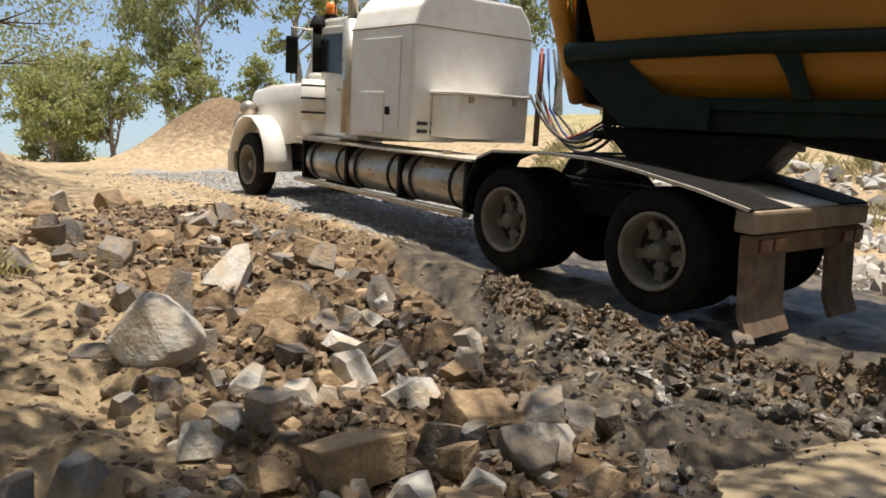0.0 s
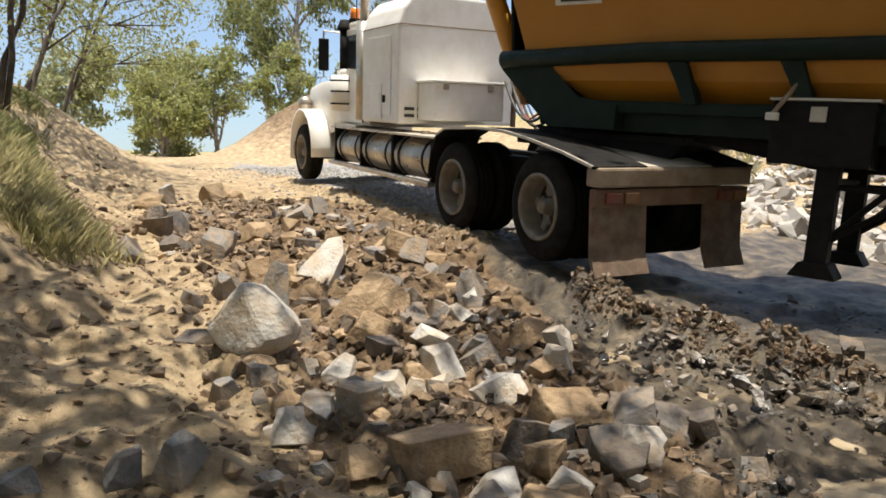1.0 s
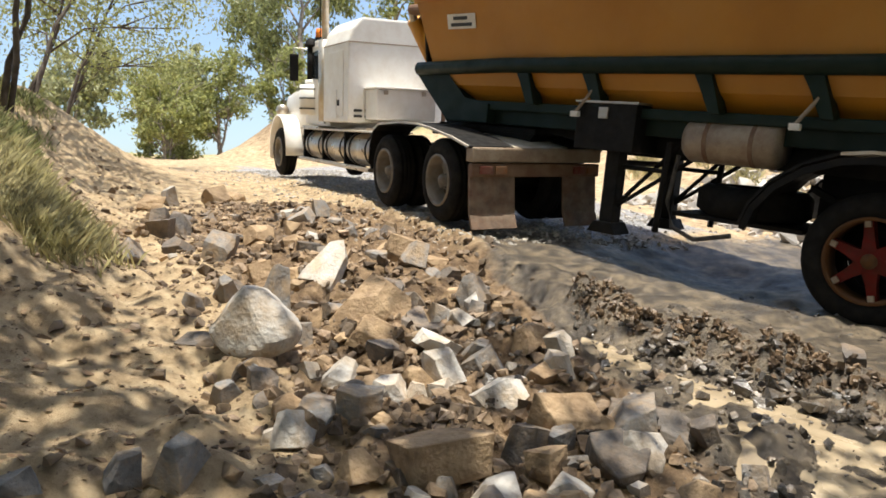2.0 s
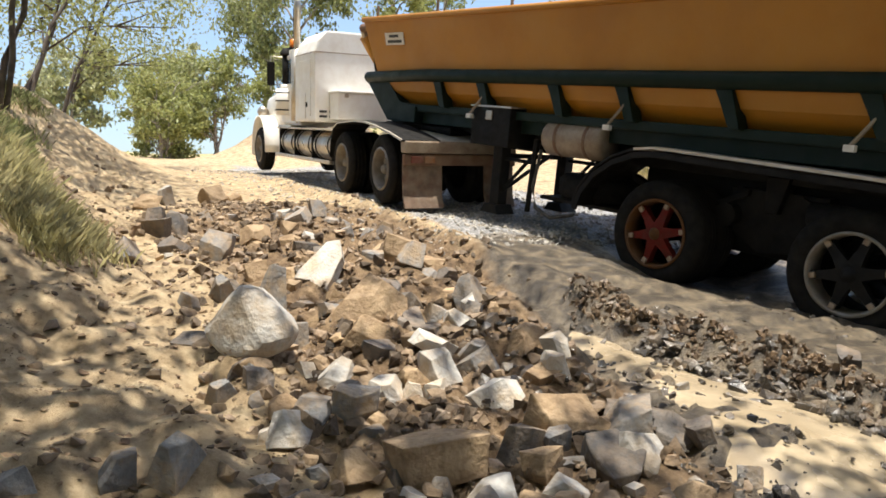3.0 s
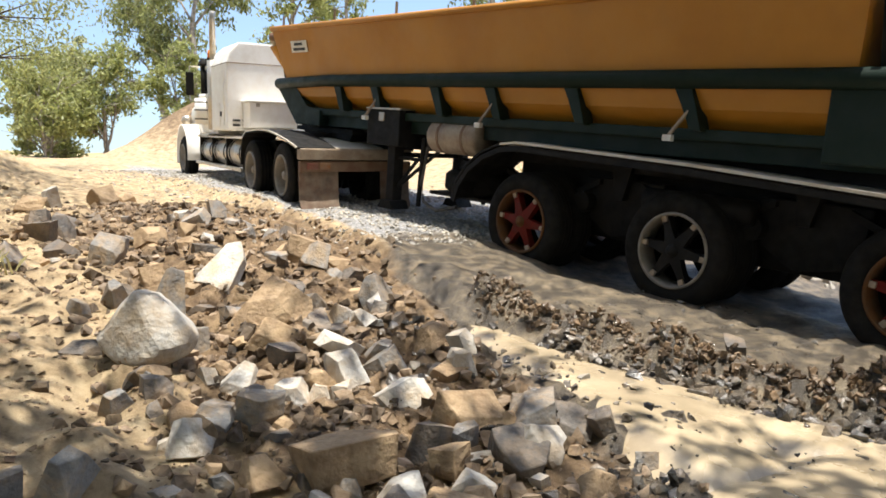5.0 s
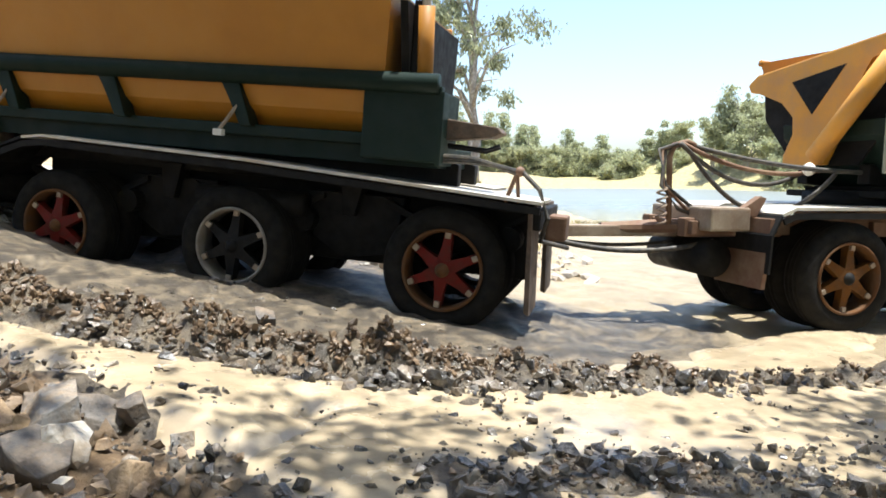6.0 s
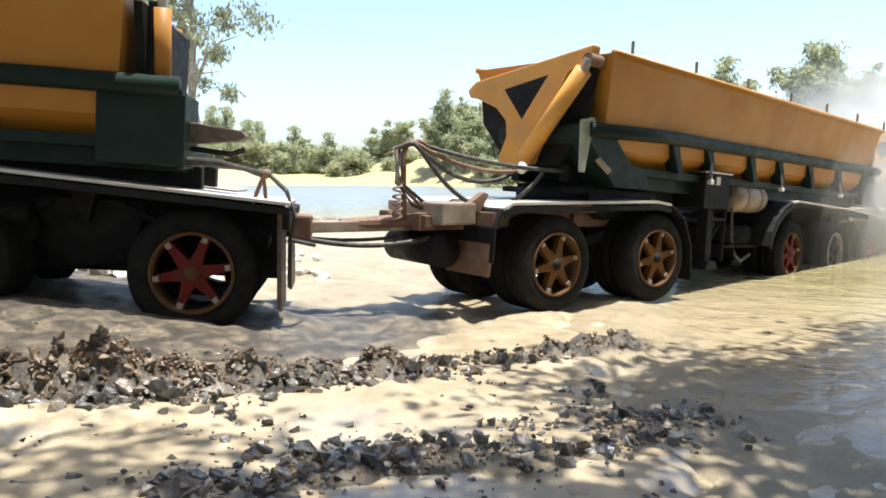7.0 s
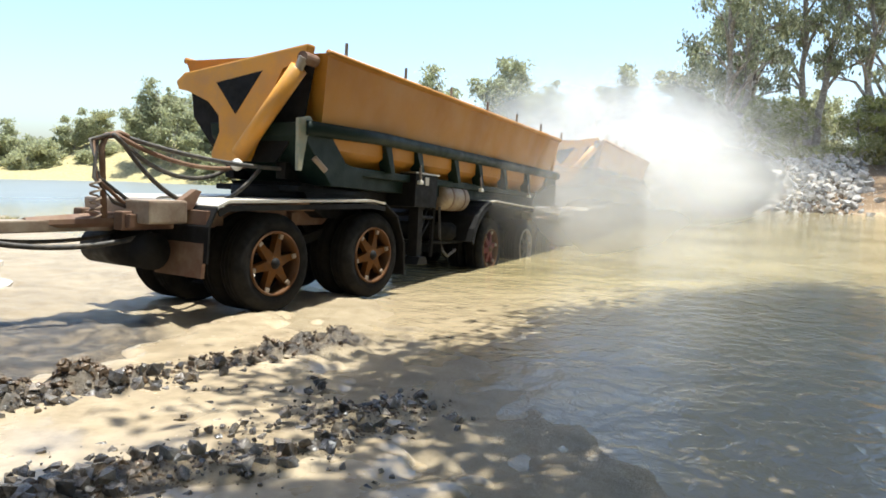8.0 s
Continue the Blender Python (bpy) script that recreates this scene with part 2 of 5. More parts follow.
DUST = (.46, .34, .21)
WHITE = material("white_paint", (.82, .80, .75), (.76, .73, .67), .4, scale=1.5, dirt=DUST, dirt_amount=.16, dirt_scale=5, bump=.03)
ORANGE = material("orange_paint", (.43, .180, .010), (.37, .148, .008), .5, scale=1.2, dirt=(.40, .21, .06), dirt_amount=.22, dirt_scale=1.5, bump=.06)
ORANGE_CLEAN = material("orange_frame_paint", (.66, .30, .03), (.58, .25, .025), .45, scale=2, dirt=(.40, .25, .12), dirt_amount=.3, dirt_scale=4, bump=.04)
GREEN = material("dark_green_paint", (.0045, .0155, .010), (.006, .017, .012), .55, scale=3, dirt=(.03, .028, .02), dirt_amount=.12, dirt_scale=3, bump=.06, gloss=.25)
BLACK = material("black_steel", (.006, .006, .006), (.011, .010, .009), .7, scale=5, dirt=(.04, .031, .02), dirt_amount=.15, dirt_scale=3, bump=.1, gloss=.2)
RUBBER = material("tyre_rubber", (.008, .0075, .007), (.014, .013, .011), .9, scale=8, dirt=(.04, .031, .021), dirt_amount=.15, dirt_scale=5, bump=.2, gloss=.15)
RUSTY = material("dusty_brown_steel", (.15, .085, .05), (.21, .135, .08), .75, scale=4, dirt=(.12, .045, .022), dirt_amount=.5, dirt_scale=5, bump=.15)
DUSTY_STEEL = material("dusty_steel", (.36, .29, .21), (.26, .20, .14), .55, .25, scale=4, dirt=(.18, .10, .06), dirt_amount=.5, dirt_scale=6, bump=.1)
ALUMINIUM = material("dirty_aluminium", (.48, .45, .40), (.36, .33, .28), .35, .7, scale=4, dirt=DUST, dirt_amount=.45, dirt_scale=4, bump=.06)
PLATE = material("dusty_tread_plate", (.60, .56, .48), (.48, .44, .37), .45, .2, scale=6, dirt=DUST, dirt_amount=.4, dirt_scale=2, bump=.1)
RIM = material("grey_wheel_steel", (.23, .21, .18), (.15, .135, .11), .6, .1, scale=8, dirt=(.20, .15, .1), dirt_amount=.5, dirt_scale=9, bump=.08)
RED_RIM = material("red_wheel_paint", (.125, .010, .006), (.08, .008, .006), .6, scale=8, dirt=(.10, .04, .02), dirt_amount=.3, dirt_scale=8, bump=.08, gloss=.15)
RUST_RIM = material("rusty_orange_wheel", (.11, .048, .016), (.065, .030, .014), .7, scale=8, dirt=(.13, .08, .045), dirt_amount=.45, dirt_scale=8, bump=.1, gloss=.15)
ORANGE_RIM = material("dusty_orange_wheel", (.13, .052, .010), (.085, .036, .010), .7, scale=8, dirt=(.11, .06, .028), dirt_amount=.4, dirt_scale=8, bump=.1, gloss=.12)
FLAP = material("muddy_flap_rubber", (.055, .038, .027), (.10, .07, .048), .8, scale=5, dirt=(.20, .13, .08), dirt_amount=.5, dirt_scale=6, bump=.2)
DUSTY_FLAP = material("dusty_flap", (.23, .17, .12), (.13, .095, .068), .85, scale=7, dirt=(.16, .065, .03), dirt_amount=.45, dirt_scale=5, bump=.2)
# near-black colour holds the shade of the recess within the rim
SHADED_DISC = material("shaded_wheel_disc", (.022, .019, .016), (.045, .038, .03), .8, scale=8, bump=.1, gloss=.2)
GLASS = material("dark_window_glass", (.015, .018, .02), (.02, .022, .025), .08, scale=2)
LAMP_RED = material("red_lens", (.16, .02, .012), rough=.4, dirt=(.18, .12, .08), dirt_amount=.6, dirt_scale=8)
DULL_AMBER = material("dusty_amber_lens", (.24, .085, .02), rough=.45, dirt=(.2, .14, .09), dirt_amount=.6, dirt_scale=8)
LAMP_AMBER = material("amber_lens", (.75, .20, .02), rough=.25)
HOSE_BLACK = material("hose_rubber", (.03, .027, .024), (.09, .075, .055), .6, scale=12)
HOSE_RED = material("red_air_line", (.30, .05, .03), rough=.5)
HOSE_BLUE = material("blue_air_line", (.03, .06, .22), rough=.5)
SIGN_WHITE = material("white_sticker", (.74, .72, .66), rough=.5, dirt=DUST, dirt_amount=.3)
INK = material("black_print", (.03, .03, .03), rough=.6)
STONE = [material("grey_rock", (.15, .145, .14), (.27, .255, .235), .75, scale=9, dirt=(.33, .225, .12), dirt_amount=.75, dirt_scale=5, bump=.6, bump_scale=38, objects=.25, placed=True),
         material("pale_rock", (.36, .34, .305), (.52, .49, .44), .75, scale=8, dirt=(.40, .28, .155), dirt_amount=.6, dirt_scale=5, bump=.6, bump_scale=34, objects=.2, placed=True),
         material("brown_rock", (.20, .13, .07), (.33, .23, .135), .8, scale=8, dirt=(.42, .30, .17), dirt_amount=.5, dirt_scale=6, bump=.7, bump_scale=34, objects=.25, placed=True),
         material("dark_rock", (.07, .062, .056), (.15, .125, .10), .65, scale=9, dirt=(.27, .18, .10), dirt_amount=.45, dirt_scale=7, bump=.6, bump_scale=38, objects=.3, placed=True)]
RUBBLE = material("dusty_rubble", (.12, .08, .048), (.25, .19, .135), .9, scale=5, dirt=(.30, .205, .115), dirt_amount=.55, dirt_scale=3, bump=.9, bump_scale=22, island=.6)
WET_RUBBLE = material("wet_dark_rubble", (.05, .047, .044), (.16, .145, .125), .24, scale=9, dirt=(.25, .175, .10), dirt_amount=.4, dirt_scale=5, bump=.7, bump_scale=30, island=.65)
MUD_CLOD = material("wet_mud_clods", (.068, .044, .026), (.165, .108, .06), .42, scale=9, dirt=(.19, .13, .075), dirt_amount=.4, dirt_scale=4, bump=.9, bump_scale=26, island=.45)
PALE_RUBBLE = material("pale_rubble", (.34, .32, .285), (.44, .41, .365), .8, scale=4, dirt=(.42, .32, .2), dirt_amount=.4, bump=.4, bump_scale=14, island=.3)
DARK_BARK = material("dark_bark", (.07, .055, .045), (.14, .115, .095), .9, scale=6, bump=.5, bump_scale=14)
BARK = material("bark", (.28, .24, .20), (.45, .41, .36), .85, scale=5, dirt=(.12, .09, .07), dirt_amount=.6, dirt_scale=6, bump=.5, bump_scale=14)
LEAF = material("gum_leaves", (.21, .23, .085), (.28, .29, .12), .5, scale=2, island=.45, translucent=.5)
LEAF_GREY = material("grey_green_leaves", (.27, .285, .165), (.34, .35, .22), .5, scale=2, island=.4, translucent=.45)
# distance haze is put into this paler leaf colour of the far trees
LEAF_HAZED = material("hazed_far_leaves", (.36, .37, .20), (.46, .46, .28), .6, scale=2, island=.35, translucent=.5)
LEAF_YELLOW = material("yellow_green_leaves", (.28, .30, .10), (.36, .37, .15), .5, scale=2, island=.4, translucent=.5)
GRASS = material("dry_grass", (.36, .32, .14), (.48, .42, .22), .8, scale=2, island=.5, translucent=.3)
GRASS_GREEN = material("green_grass", (.24, .25, .09), (.33, .32, .13), .7, scale=2, island=.5, translucent=.3)
FLOW = material("pale_muddy_water", (.37, .292, .188), (.47, .378, .25), .24, scale=1.2, dirt=(.20, .15, .09), dirt_amount=.5, dirt_scale=3, bump=.2, bump_scale=6)
SPRAY = material("dust_and_spray", (.86, .84, .80), (.90, .88, .85), .9, scale=2)


# ---- mesh tools ----
def link(name, bm, mat, parent=None, label="", smooth_faces=False, m=None):
    bm.transform(GROW)
    bmesh.ops.recalc_face_normals(bm, faces=bm.faces)
    me = bpy.data.meshes.new(name)
    bm.to_mesh(me)
    bm.free()
    for x in (mat if isinstance(mat, (list, tuple)) else [mat]):
        me.materials.append(x)
    if smooth_faces:
        for p in me.polygons:
            p.use_smooth = True
    ob = new(name, me)
    if parent is not None:
        ob.parent = parent
    if m is not None:
        ob.matrix_basis = m
    if label:
        ob["label"] = label
    return ob


def part(name, bm, mat, parent, label="", smooth_faces=False, m=None):
    return link(name, bm, mat, parent, label, smooth_faces, m)


def soften(bm, amount):
    if amount:
        bmesh.ops.bevel(bm, geom=list(bm.edges), offset=amount, segments=2, profile=.6, affect="EDGES", clamp_overlap=True)
    return bm


def box(x0, x1, y0, y1, z0, z1, bevel=.012, bm=None):
    b = bmesh.new()
    bmesh.ops.create_cube(b, size=1, matrix=Matrix.LocRotScale(((x0 + x1) / 2, (y0 + y1) / 2, (z0 + z1) / 2), None, (x1 - x0, y1 - y0, z1 - z0)))
    soften(b, bevel)
    return join(bm, b)


def join(bm, b):
    if bm is None:
        return b
    me = bpy.data.meshes.new("joining")
    b.to_mesh(me)
    b.free()
    bm.from_mesh(me)
    bpy.data.meshes.remove(me)
    return bm


def prism(points, y0, y1, bevel=.01, bm=None):
    """A side outline (x, z), given depth from y0 to y1."""
    b = bmesh.new()
    a = [b.verts.new((x, y0, z)) for x, z in points]
    c = [b.verts.new((x, y1, z)) for x, z in points]
    b.faces.new(a)
    b.faces.new(c[::-1])
    for i in range(len(points)):
        j = (i + 1) % len(points)
        b.faces.new((a[i], c[i], c[j], a[j]))
    soften(b, bevel)
    return join(bm, b)


def slab(points, x0, x1, bevel=.008, bm=None):
    """An end outline (y, z), given depth from x0 to x1."""
    b = bmesh.new()
    a = [b.verts.new((x0, y, z)) for y, z in points]
    c = [b.verts.new((x1, y, z)) for y, z in points]
    b.faces.new(a)
    b.faces.new(c[::-1])
    for i in range(len(points)):
        j = (i + 1) % len(points)
        b.faces.new((a[i], c[i], c[j], a[j]))
    soften(b, bevel)
    return join(bm, b)


def strip(points, y0, y1, thick, bm=None):
    """A bent sheet: a side line (x, z) with thickness, from y0 to y1."""
    lower = []
    for i, (x, z) in enumerate(points):
        a, c = points[max(i - 1, 0)], points[min(i + 1, len(points) - 1)]
        d = math.hypot(c[0] - a[0], c[1] - a[1])
        lower.append((x + (c[1] - a[1]) / d * thick, z - (c[0] - a[0]) / d * thick))
    return prism(list(points) + lower[::-1], y0, y1, 0, bm)


def pipe(points, radius, sides=8, bm=None, taper=None):
    """A round bar along points."""
    b = bmesh.new()
    pts = [Vector(p) for p in points]
    rings = []
    up = Vector((.13, .21, 1)).normalized()
    for i, p in enumerate(pts):
        d = (pts[min(i + 1, len(pts) - 1)] - pts[max(i - 1, 0)]).normalized()
        s = d.cross(up) if abs(d.dot(up)) < .95 else d.cross(Vector((1, 0, 0)))
        s.normalize()
        q = d.cross(s)
        r = radius * (taper[i] if taper else 1)
        rings.append([b.verts.new(p + r * (math.cos(k * math.tau / sides) * s + math.sin(k * math.tau / sides) * q)) for k in range(sides)])
    for a, c in zip(rings, rings[1:]):
        for k in range(sides):
            b.faces.new((a[k], a[(k + 1) % sides], c[(k + 1) % sides], c[k]))
    b.faces.new(rings[0])
    b.faces.new(rings[-1][::-1])
    return join(bm, b)


def turned(profile, sides=40, bm=None):
    """A solid of revolution round the y axis from (radius, y) pairs, closed where the radius is nought."""
    b = bmesh.new()
    rings = []
    for r, y in profile:
        rings.append([b.verts.new((r * math.cos(k * math.tau / sides), y, r * math.sin(k * math.tau / sides))) for k in range(sides)])
    for a, c in zip(rings, rings[1:]):
        for k in range(sides):
            b.faces.new((a[k], a[(k + 1) % sides], c[(k + 1) % sides], c[k]))
    bmesh.ops.remove_doubles(b, verts=b.verts, dist=1e-5)
    return join(bm, b)


def sag(a, b, drop, n=12):
    """Points of a hanging hose from a to b."""
    a, b = Vector(a), Vector(b)
    return [a.lerp(b, i / n) - Vector((0, 0, drop * 4 * (i / n) * (1 - i / n))) for i in range(n + 1)]


def empty(name, label, category, group=""):
    return tagged(new(name), label, category, group)


# ---- ground and river ----
def spread(lo, hi, step, far):
    inner = list(np.arange(lo, hi, step))
    out, s, a, b = [], step, lo, inner[-1]
    left, right = [], []
    while a > -far or b < far:
        s *= 1.13
        a, b = a - s, b + s
        left.append(a)
        right.append(b)
    return np.array(left[::-1] + inner + right)


def build_ground():
    xs, ys = spread(-6, 9.5, .06, 1500), spread(.2, 11.5, .06, 1500)
    x, y = np.meshgrid(xs, ys)
    z = height(x, y)
    nx, ny = len(xs), len(ys)
    i = np.arange(nx * ny).reshape(ny, nx)
    faces = np.stack([i[:-1, :-1], i[:-1, 1:], i[1:, 1:], i[1:, :-1]], -1).reshape(-1, 4)
    me = bpy.data.meshes.new("ground")
    me.from_pydata((np.stack([x, y, z], -1).reshape(-1, 3) * UNIT).tolist(), [], faces.tolist())
    me.materials.append(ground_material())
    me.polygons.foreach_set("use_smooth", [True] * len(me.polygons))
    v, w = -.55 * x + .83 * y, .83 * x + .55 * y
    v = v - .36 * np.maximum(w - 6.5, 0)
    da, sa = near_line(x, y, RIDGE_A)
    zones = {
        "wet": np.clip(.95 * smooth(3.2, 3.7, w) * (1 - smooth(8.2, 9.2, w)) * (1 - smooth(5.2, 6.8, v)) + (1 - smooth(5.2, 7.0, v)) * smooth(1.5 + .25 * v, 2.0 + .25 * v, w) * (1 - smooth(5, 6, w)) + .55 * np.exp(-((w - 4.6) / 1.0) ** 2) * smooth(6.5, 4, v) + (smooth(.9, .1, v) + smooth(.30, .12, z)) * np.maximum(smooth(1.0, 1.9, w), smooth(-.4, -1.6, v)) * (1 - smooth(34, 40, np.hypot(x, y))), 0, 1),
        "silt": np.maximum(smooth(6.2, 7.4, w) * (1 - smooth(1.2, 3.0, v)), smooth(.4, -.5, v) * smooth(1.4, 2.2, w)) * smooth(-8, -4, v) * (1 - .9 * np.exp(-(da / .22) ** 2)),
        "gravel": smooth(3.1, 3.6, w) * (1 - smooth(6.3, 7.5, w)) * smooth(5.6, 6.8, v) * (1 - smooth(17, 21, v)),
        "soil": .95 * smooth(40, 41.5, x) * (1 - smooth(47, 50, x)) + .9 * np.exp(-(((x + 7.4) / 3.0) ** 2 + ((y - 25) / 4.0) ** 2)) + .3 * smooth(.9, -.3, w) * smooth(3, 5, v) * (1 - smooth(10, 12, v)) + np.exp(-((w - 2.1) / 1.2) ** 4) * smooth(1.2, 2.2, v) * (1 - smooth(8, 10, v)) + np.exp(-(da / .3) ** 2),
        "grassy": np.clip(smooth(79, 82, np.hypot(x, y)) * smooth(10, 30, x) + .7 * smooth(-.2, -1.6, w) * smooth(4, 6, v) * (1 - smooth(7, 8.5, v)) + smooth(11, 15, w) * smooth(2, 4, v) + smooth(30, 36, v) + smooth(46, 50, x), 0, 1),
    }
    for name, values in zones.items():
        a = me.attributes.new(name, "FLOAT", "POINT")
        a.data.foreach_set("value", values.reshape(-1).astype(np.float32))
    return tagged(new("ground", me), "sandy river bank with a gravel ramp and wet mud", "ground", kind="structure")


build_ground()

bm = bmesh.new()
bmesh.ops.create_grid(bm, x_segments=8, y_segments=8, size=1)
bm.transform(Matrix.LocRotScale((60, 0, WATER), None, (140, 140, 1)))
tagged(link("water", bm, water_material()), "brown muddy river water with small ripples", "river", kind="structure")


def build_flow(name, low, high):
    """Muddy water that creeps down the ruts; its rim dips below the mud."""
    vs, ws = np.arange(-3.0, 5.6, .05), np.arange(1.4, 7.8, .05)
    v, w = np.meshgrid(vs, ws)
    x, y = -.555 * v + .837 * w, .837 * v + .555 * w
    edge = .22 * wave(x, y, 41, .7) + .10 * wave(x, y, 42, .25)   # a ragged rim
    keep = smooth(low, low + .8, v + edge) * (1 - smooth(high - .7, high, v)) * smooth(1.65 + .25 * v, 2.05 + .25 * v, w) * (1 - smooth(-.15, .8, w + edge - np.maximum(4.5 - .42 * v, 3.15) - 2.2 * (1 - smooth(-1.2, 1.3, v))))
    z = np.interp(-.55 * x + .83 * y, RAMP[:, 0], RAMP[:, 1]) + road_bed(v, w) * .8 + .10 * np.exp(-((w - 2.3) / .9) ** 2) * smooth(1.2, 2.5, v) * .8 + .04 + .025 * smooth(1.5, 2.5, v) - .17 * (1 - keep) + .012 * wave(x, y, 40, 1.6)
    z = z - .17 * smooth(-.27, .02, w - np.interp(v, BERM_V, BERM_W)) * smooth(.6, 1.5, v)
    n, m = v.shape
    i = np.arange(n * m).reshape(n, m)
    faces = np.stack([i[:-1, :-1], i[:-1, 1:], i[1:, 1:], i[1:, :-1]], -1).reshape(-1, 4)
    me = bpy.data.meshes.new(name)
    me.from_pydata((np.stack([x, y, z], -1).reshape(-1, 3) * UNIT).tolist(), [], faces.tolist())
    me.materials.append(FLOW)
    me.polygons.foreach_set("use_smooth", [True] * len(me.polygons))
    return tagged(new(name, me), "film of pale muddy water spreading between the ruts", "water", kind="stuff")


build_flow("muddy_pool", -1.7, 2.3).matrix_basis = at(0, 0, .012)
flow = build_flow("muddy_flow", 1.2, 5.3)


# ---- wheels ----
def tyre_mesh(radius, width, rim, parent, name="wheel", dual=True):
    """Tyre round the y axis; outer face at y = 0, inner ones towards -y."""
    b = bmesh.new()
    for y in ((0, -width * 1.18) if dual else (0,)):
        w = width
        prof = [(rim, y - .02), (rim * 1.04, y), (rim + (radius - rim) * .45, y + .012), (radius - .045, y - .004), (radius - .012, y - .03), (radius, y - .055)]
        for k in (.3, .5, .7):
            c = y - w * k
            prof += [(radius, c + .017), (radius - .022, c + .013), (radius - .022, c - .013), (radius, c - .017)]
        prof += [(radius, y - w + .055), (radius - .012, y - w + .03), (radius - .045, y - w + .004), (rim * 1.04, y - w), (rim, y - w + .02), (rim, y - .02)]
        turned(prof, 44, b)
    return part(name, b, RUBBER, parent, "black rubber tyre caked with dried mud", True)


def add_wheel(parent, x, y, z, radius, rim, style, spin, side=1, dual=True, width=.25):
    t = tyre_mesh(radius, width, rim, parent, dual=dual)
    t.matrix_basis = at(x, y, z) if side > 0 else at(x, y, z, 0, 0, 180)
    w = width
    if style == "spider":
        ring, arm = spin
        part("rim", turned([(rim * 1.05, -.03), (rim * 1.03, .012), (rim * .98, .016), (rim * .95, .002), (rim * .93, -.06), (rim * .92, -.18), (rim * .97, -.20), (rim * 1.05, -.03)], 40),
             ring, t, "worn steel rim", True)
        b = bmesh.new()
        for k in range(6):
            a = k * math.tau / 6 + .26
            q = bmesh.new()
            p0, p1 = rim * .16, rim * .93
            rows = [(p0, .055, -.045, .0), (p0 + (p1 - p0) * .55, .034, -.075, -.02), (p1, .030, -.09, -.03)]
            vs = [[q.verts.new((r, f, s)) for s in (-h, h) for f in (back - .02, front)] for r, h, back, front in rows]
            for u, o in zip(vs, vs[1:]):
                for c, d in ((0, 1), (1, 3), (3, 2), (2, 0)):
                    q.faces.new((u[c], u[d], o[d], o[c]))
            q.faces.new(vs[0][::-1])
            q.faces.new(vs[-1])
            q.transform(Matrix.Rotation(a, 4, "Y"))
            join(b, q)
        part("spokes", b, arm, t, "six-spoke cast wheel centre")
        for k in range(6):
            a = k * math.tau / 6 + .26
            q = box(rim * .80, rim * .97, -.03, -.004, -.022, .022, .006)
            q.transform(Matrix.Rotation(a, 4, "Y"))
            part("clamp", q, DUSTY_STEEL, t, "pale worn rim clamp")
        part("hub", turned([(0, .03), (rim * .10, .03), (rim * .13, .015), (rim * .18, .005), (rim * .2, -.08), (0, -.08)], 24), RUST_RIM if arm is RED_RIM else BLACK, t, "dusty hub cap", True)
    else:
        ring, arm = spin
        part("rim", turned([(rim * 1.05, -.03), (rim * 1.04, .012), (rim * .97, .018), (rim * .92, -.01), (rim * .89, -.10), (rim * .84, -.14), (rim * .80, -.16)], 40), ring, t,
             "dusty pale steel rim", True)
        part("disc", turned([(rim * .86, -.145), (rim * .74, -.17), (rim * .60, -.165), (rim * .42, -.15), (0, -.15)], 40), SHADED_DISC, t, "wheel disc coloured dark for the shade inside the rim", True)
        for k in range(5):
            a = k * math.tau / 5 + .3
            q = box(rim * .30, rim * .86, -.16, -.115, -.036, .036, .012)
            q.transform(Matrix.Rotation(a, 4, "Y"))
            part("wheel_web", q, ring, t)
        part("hub", turned([(0, -.02), (rim * .17, -.02), (rim * .22, -.04), (rim * .27, -.10), (rim * .36, -.14), (0, -.14)], 24), arm, t, "dusty hub", True)
        for k in range(10):
            a = k * math.tau / 10
            q = pipe([(rim * .5 * math.cos(a), -.17, rim * .5 * math.sin(a)), (rim * .5 * math.cos(a), -.125, rim * .5 * math.sin(a))], .022, 6)
            part("wheel_nut", q, arm, t)
    return t


# ---- prime mover ----
LEFT, RIGHT = 1.2, -.34


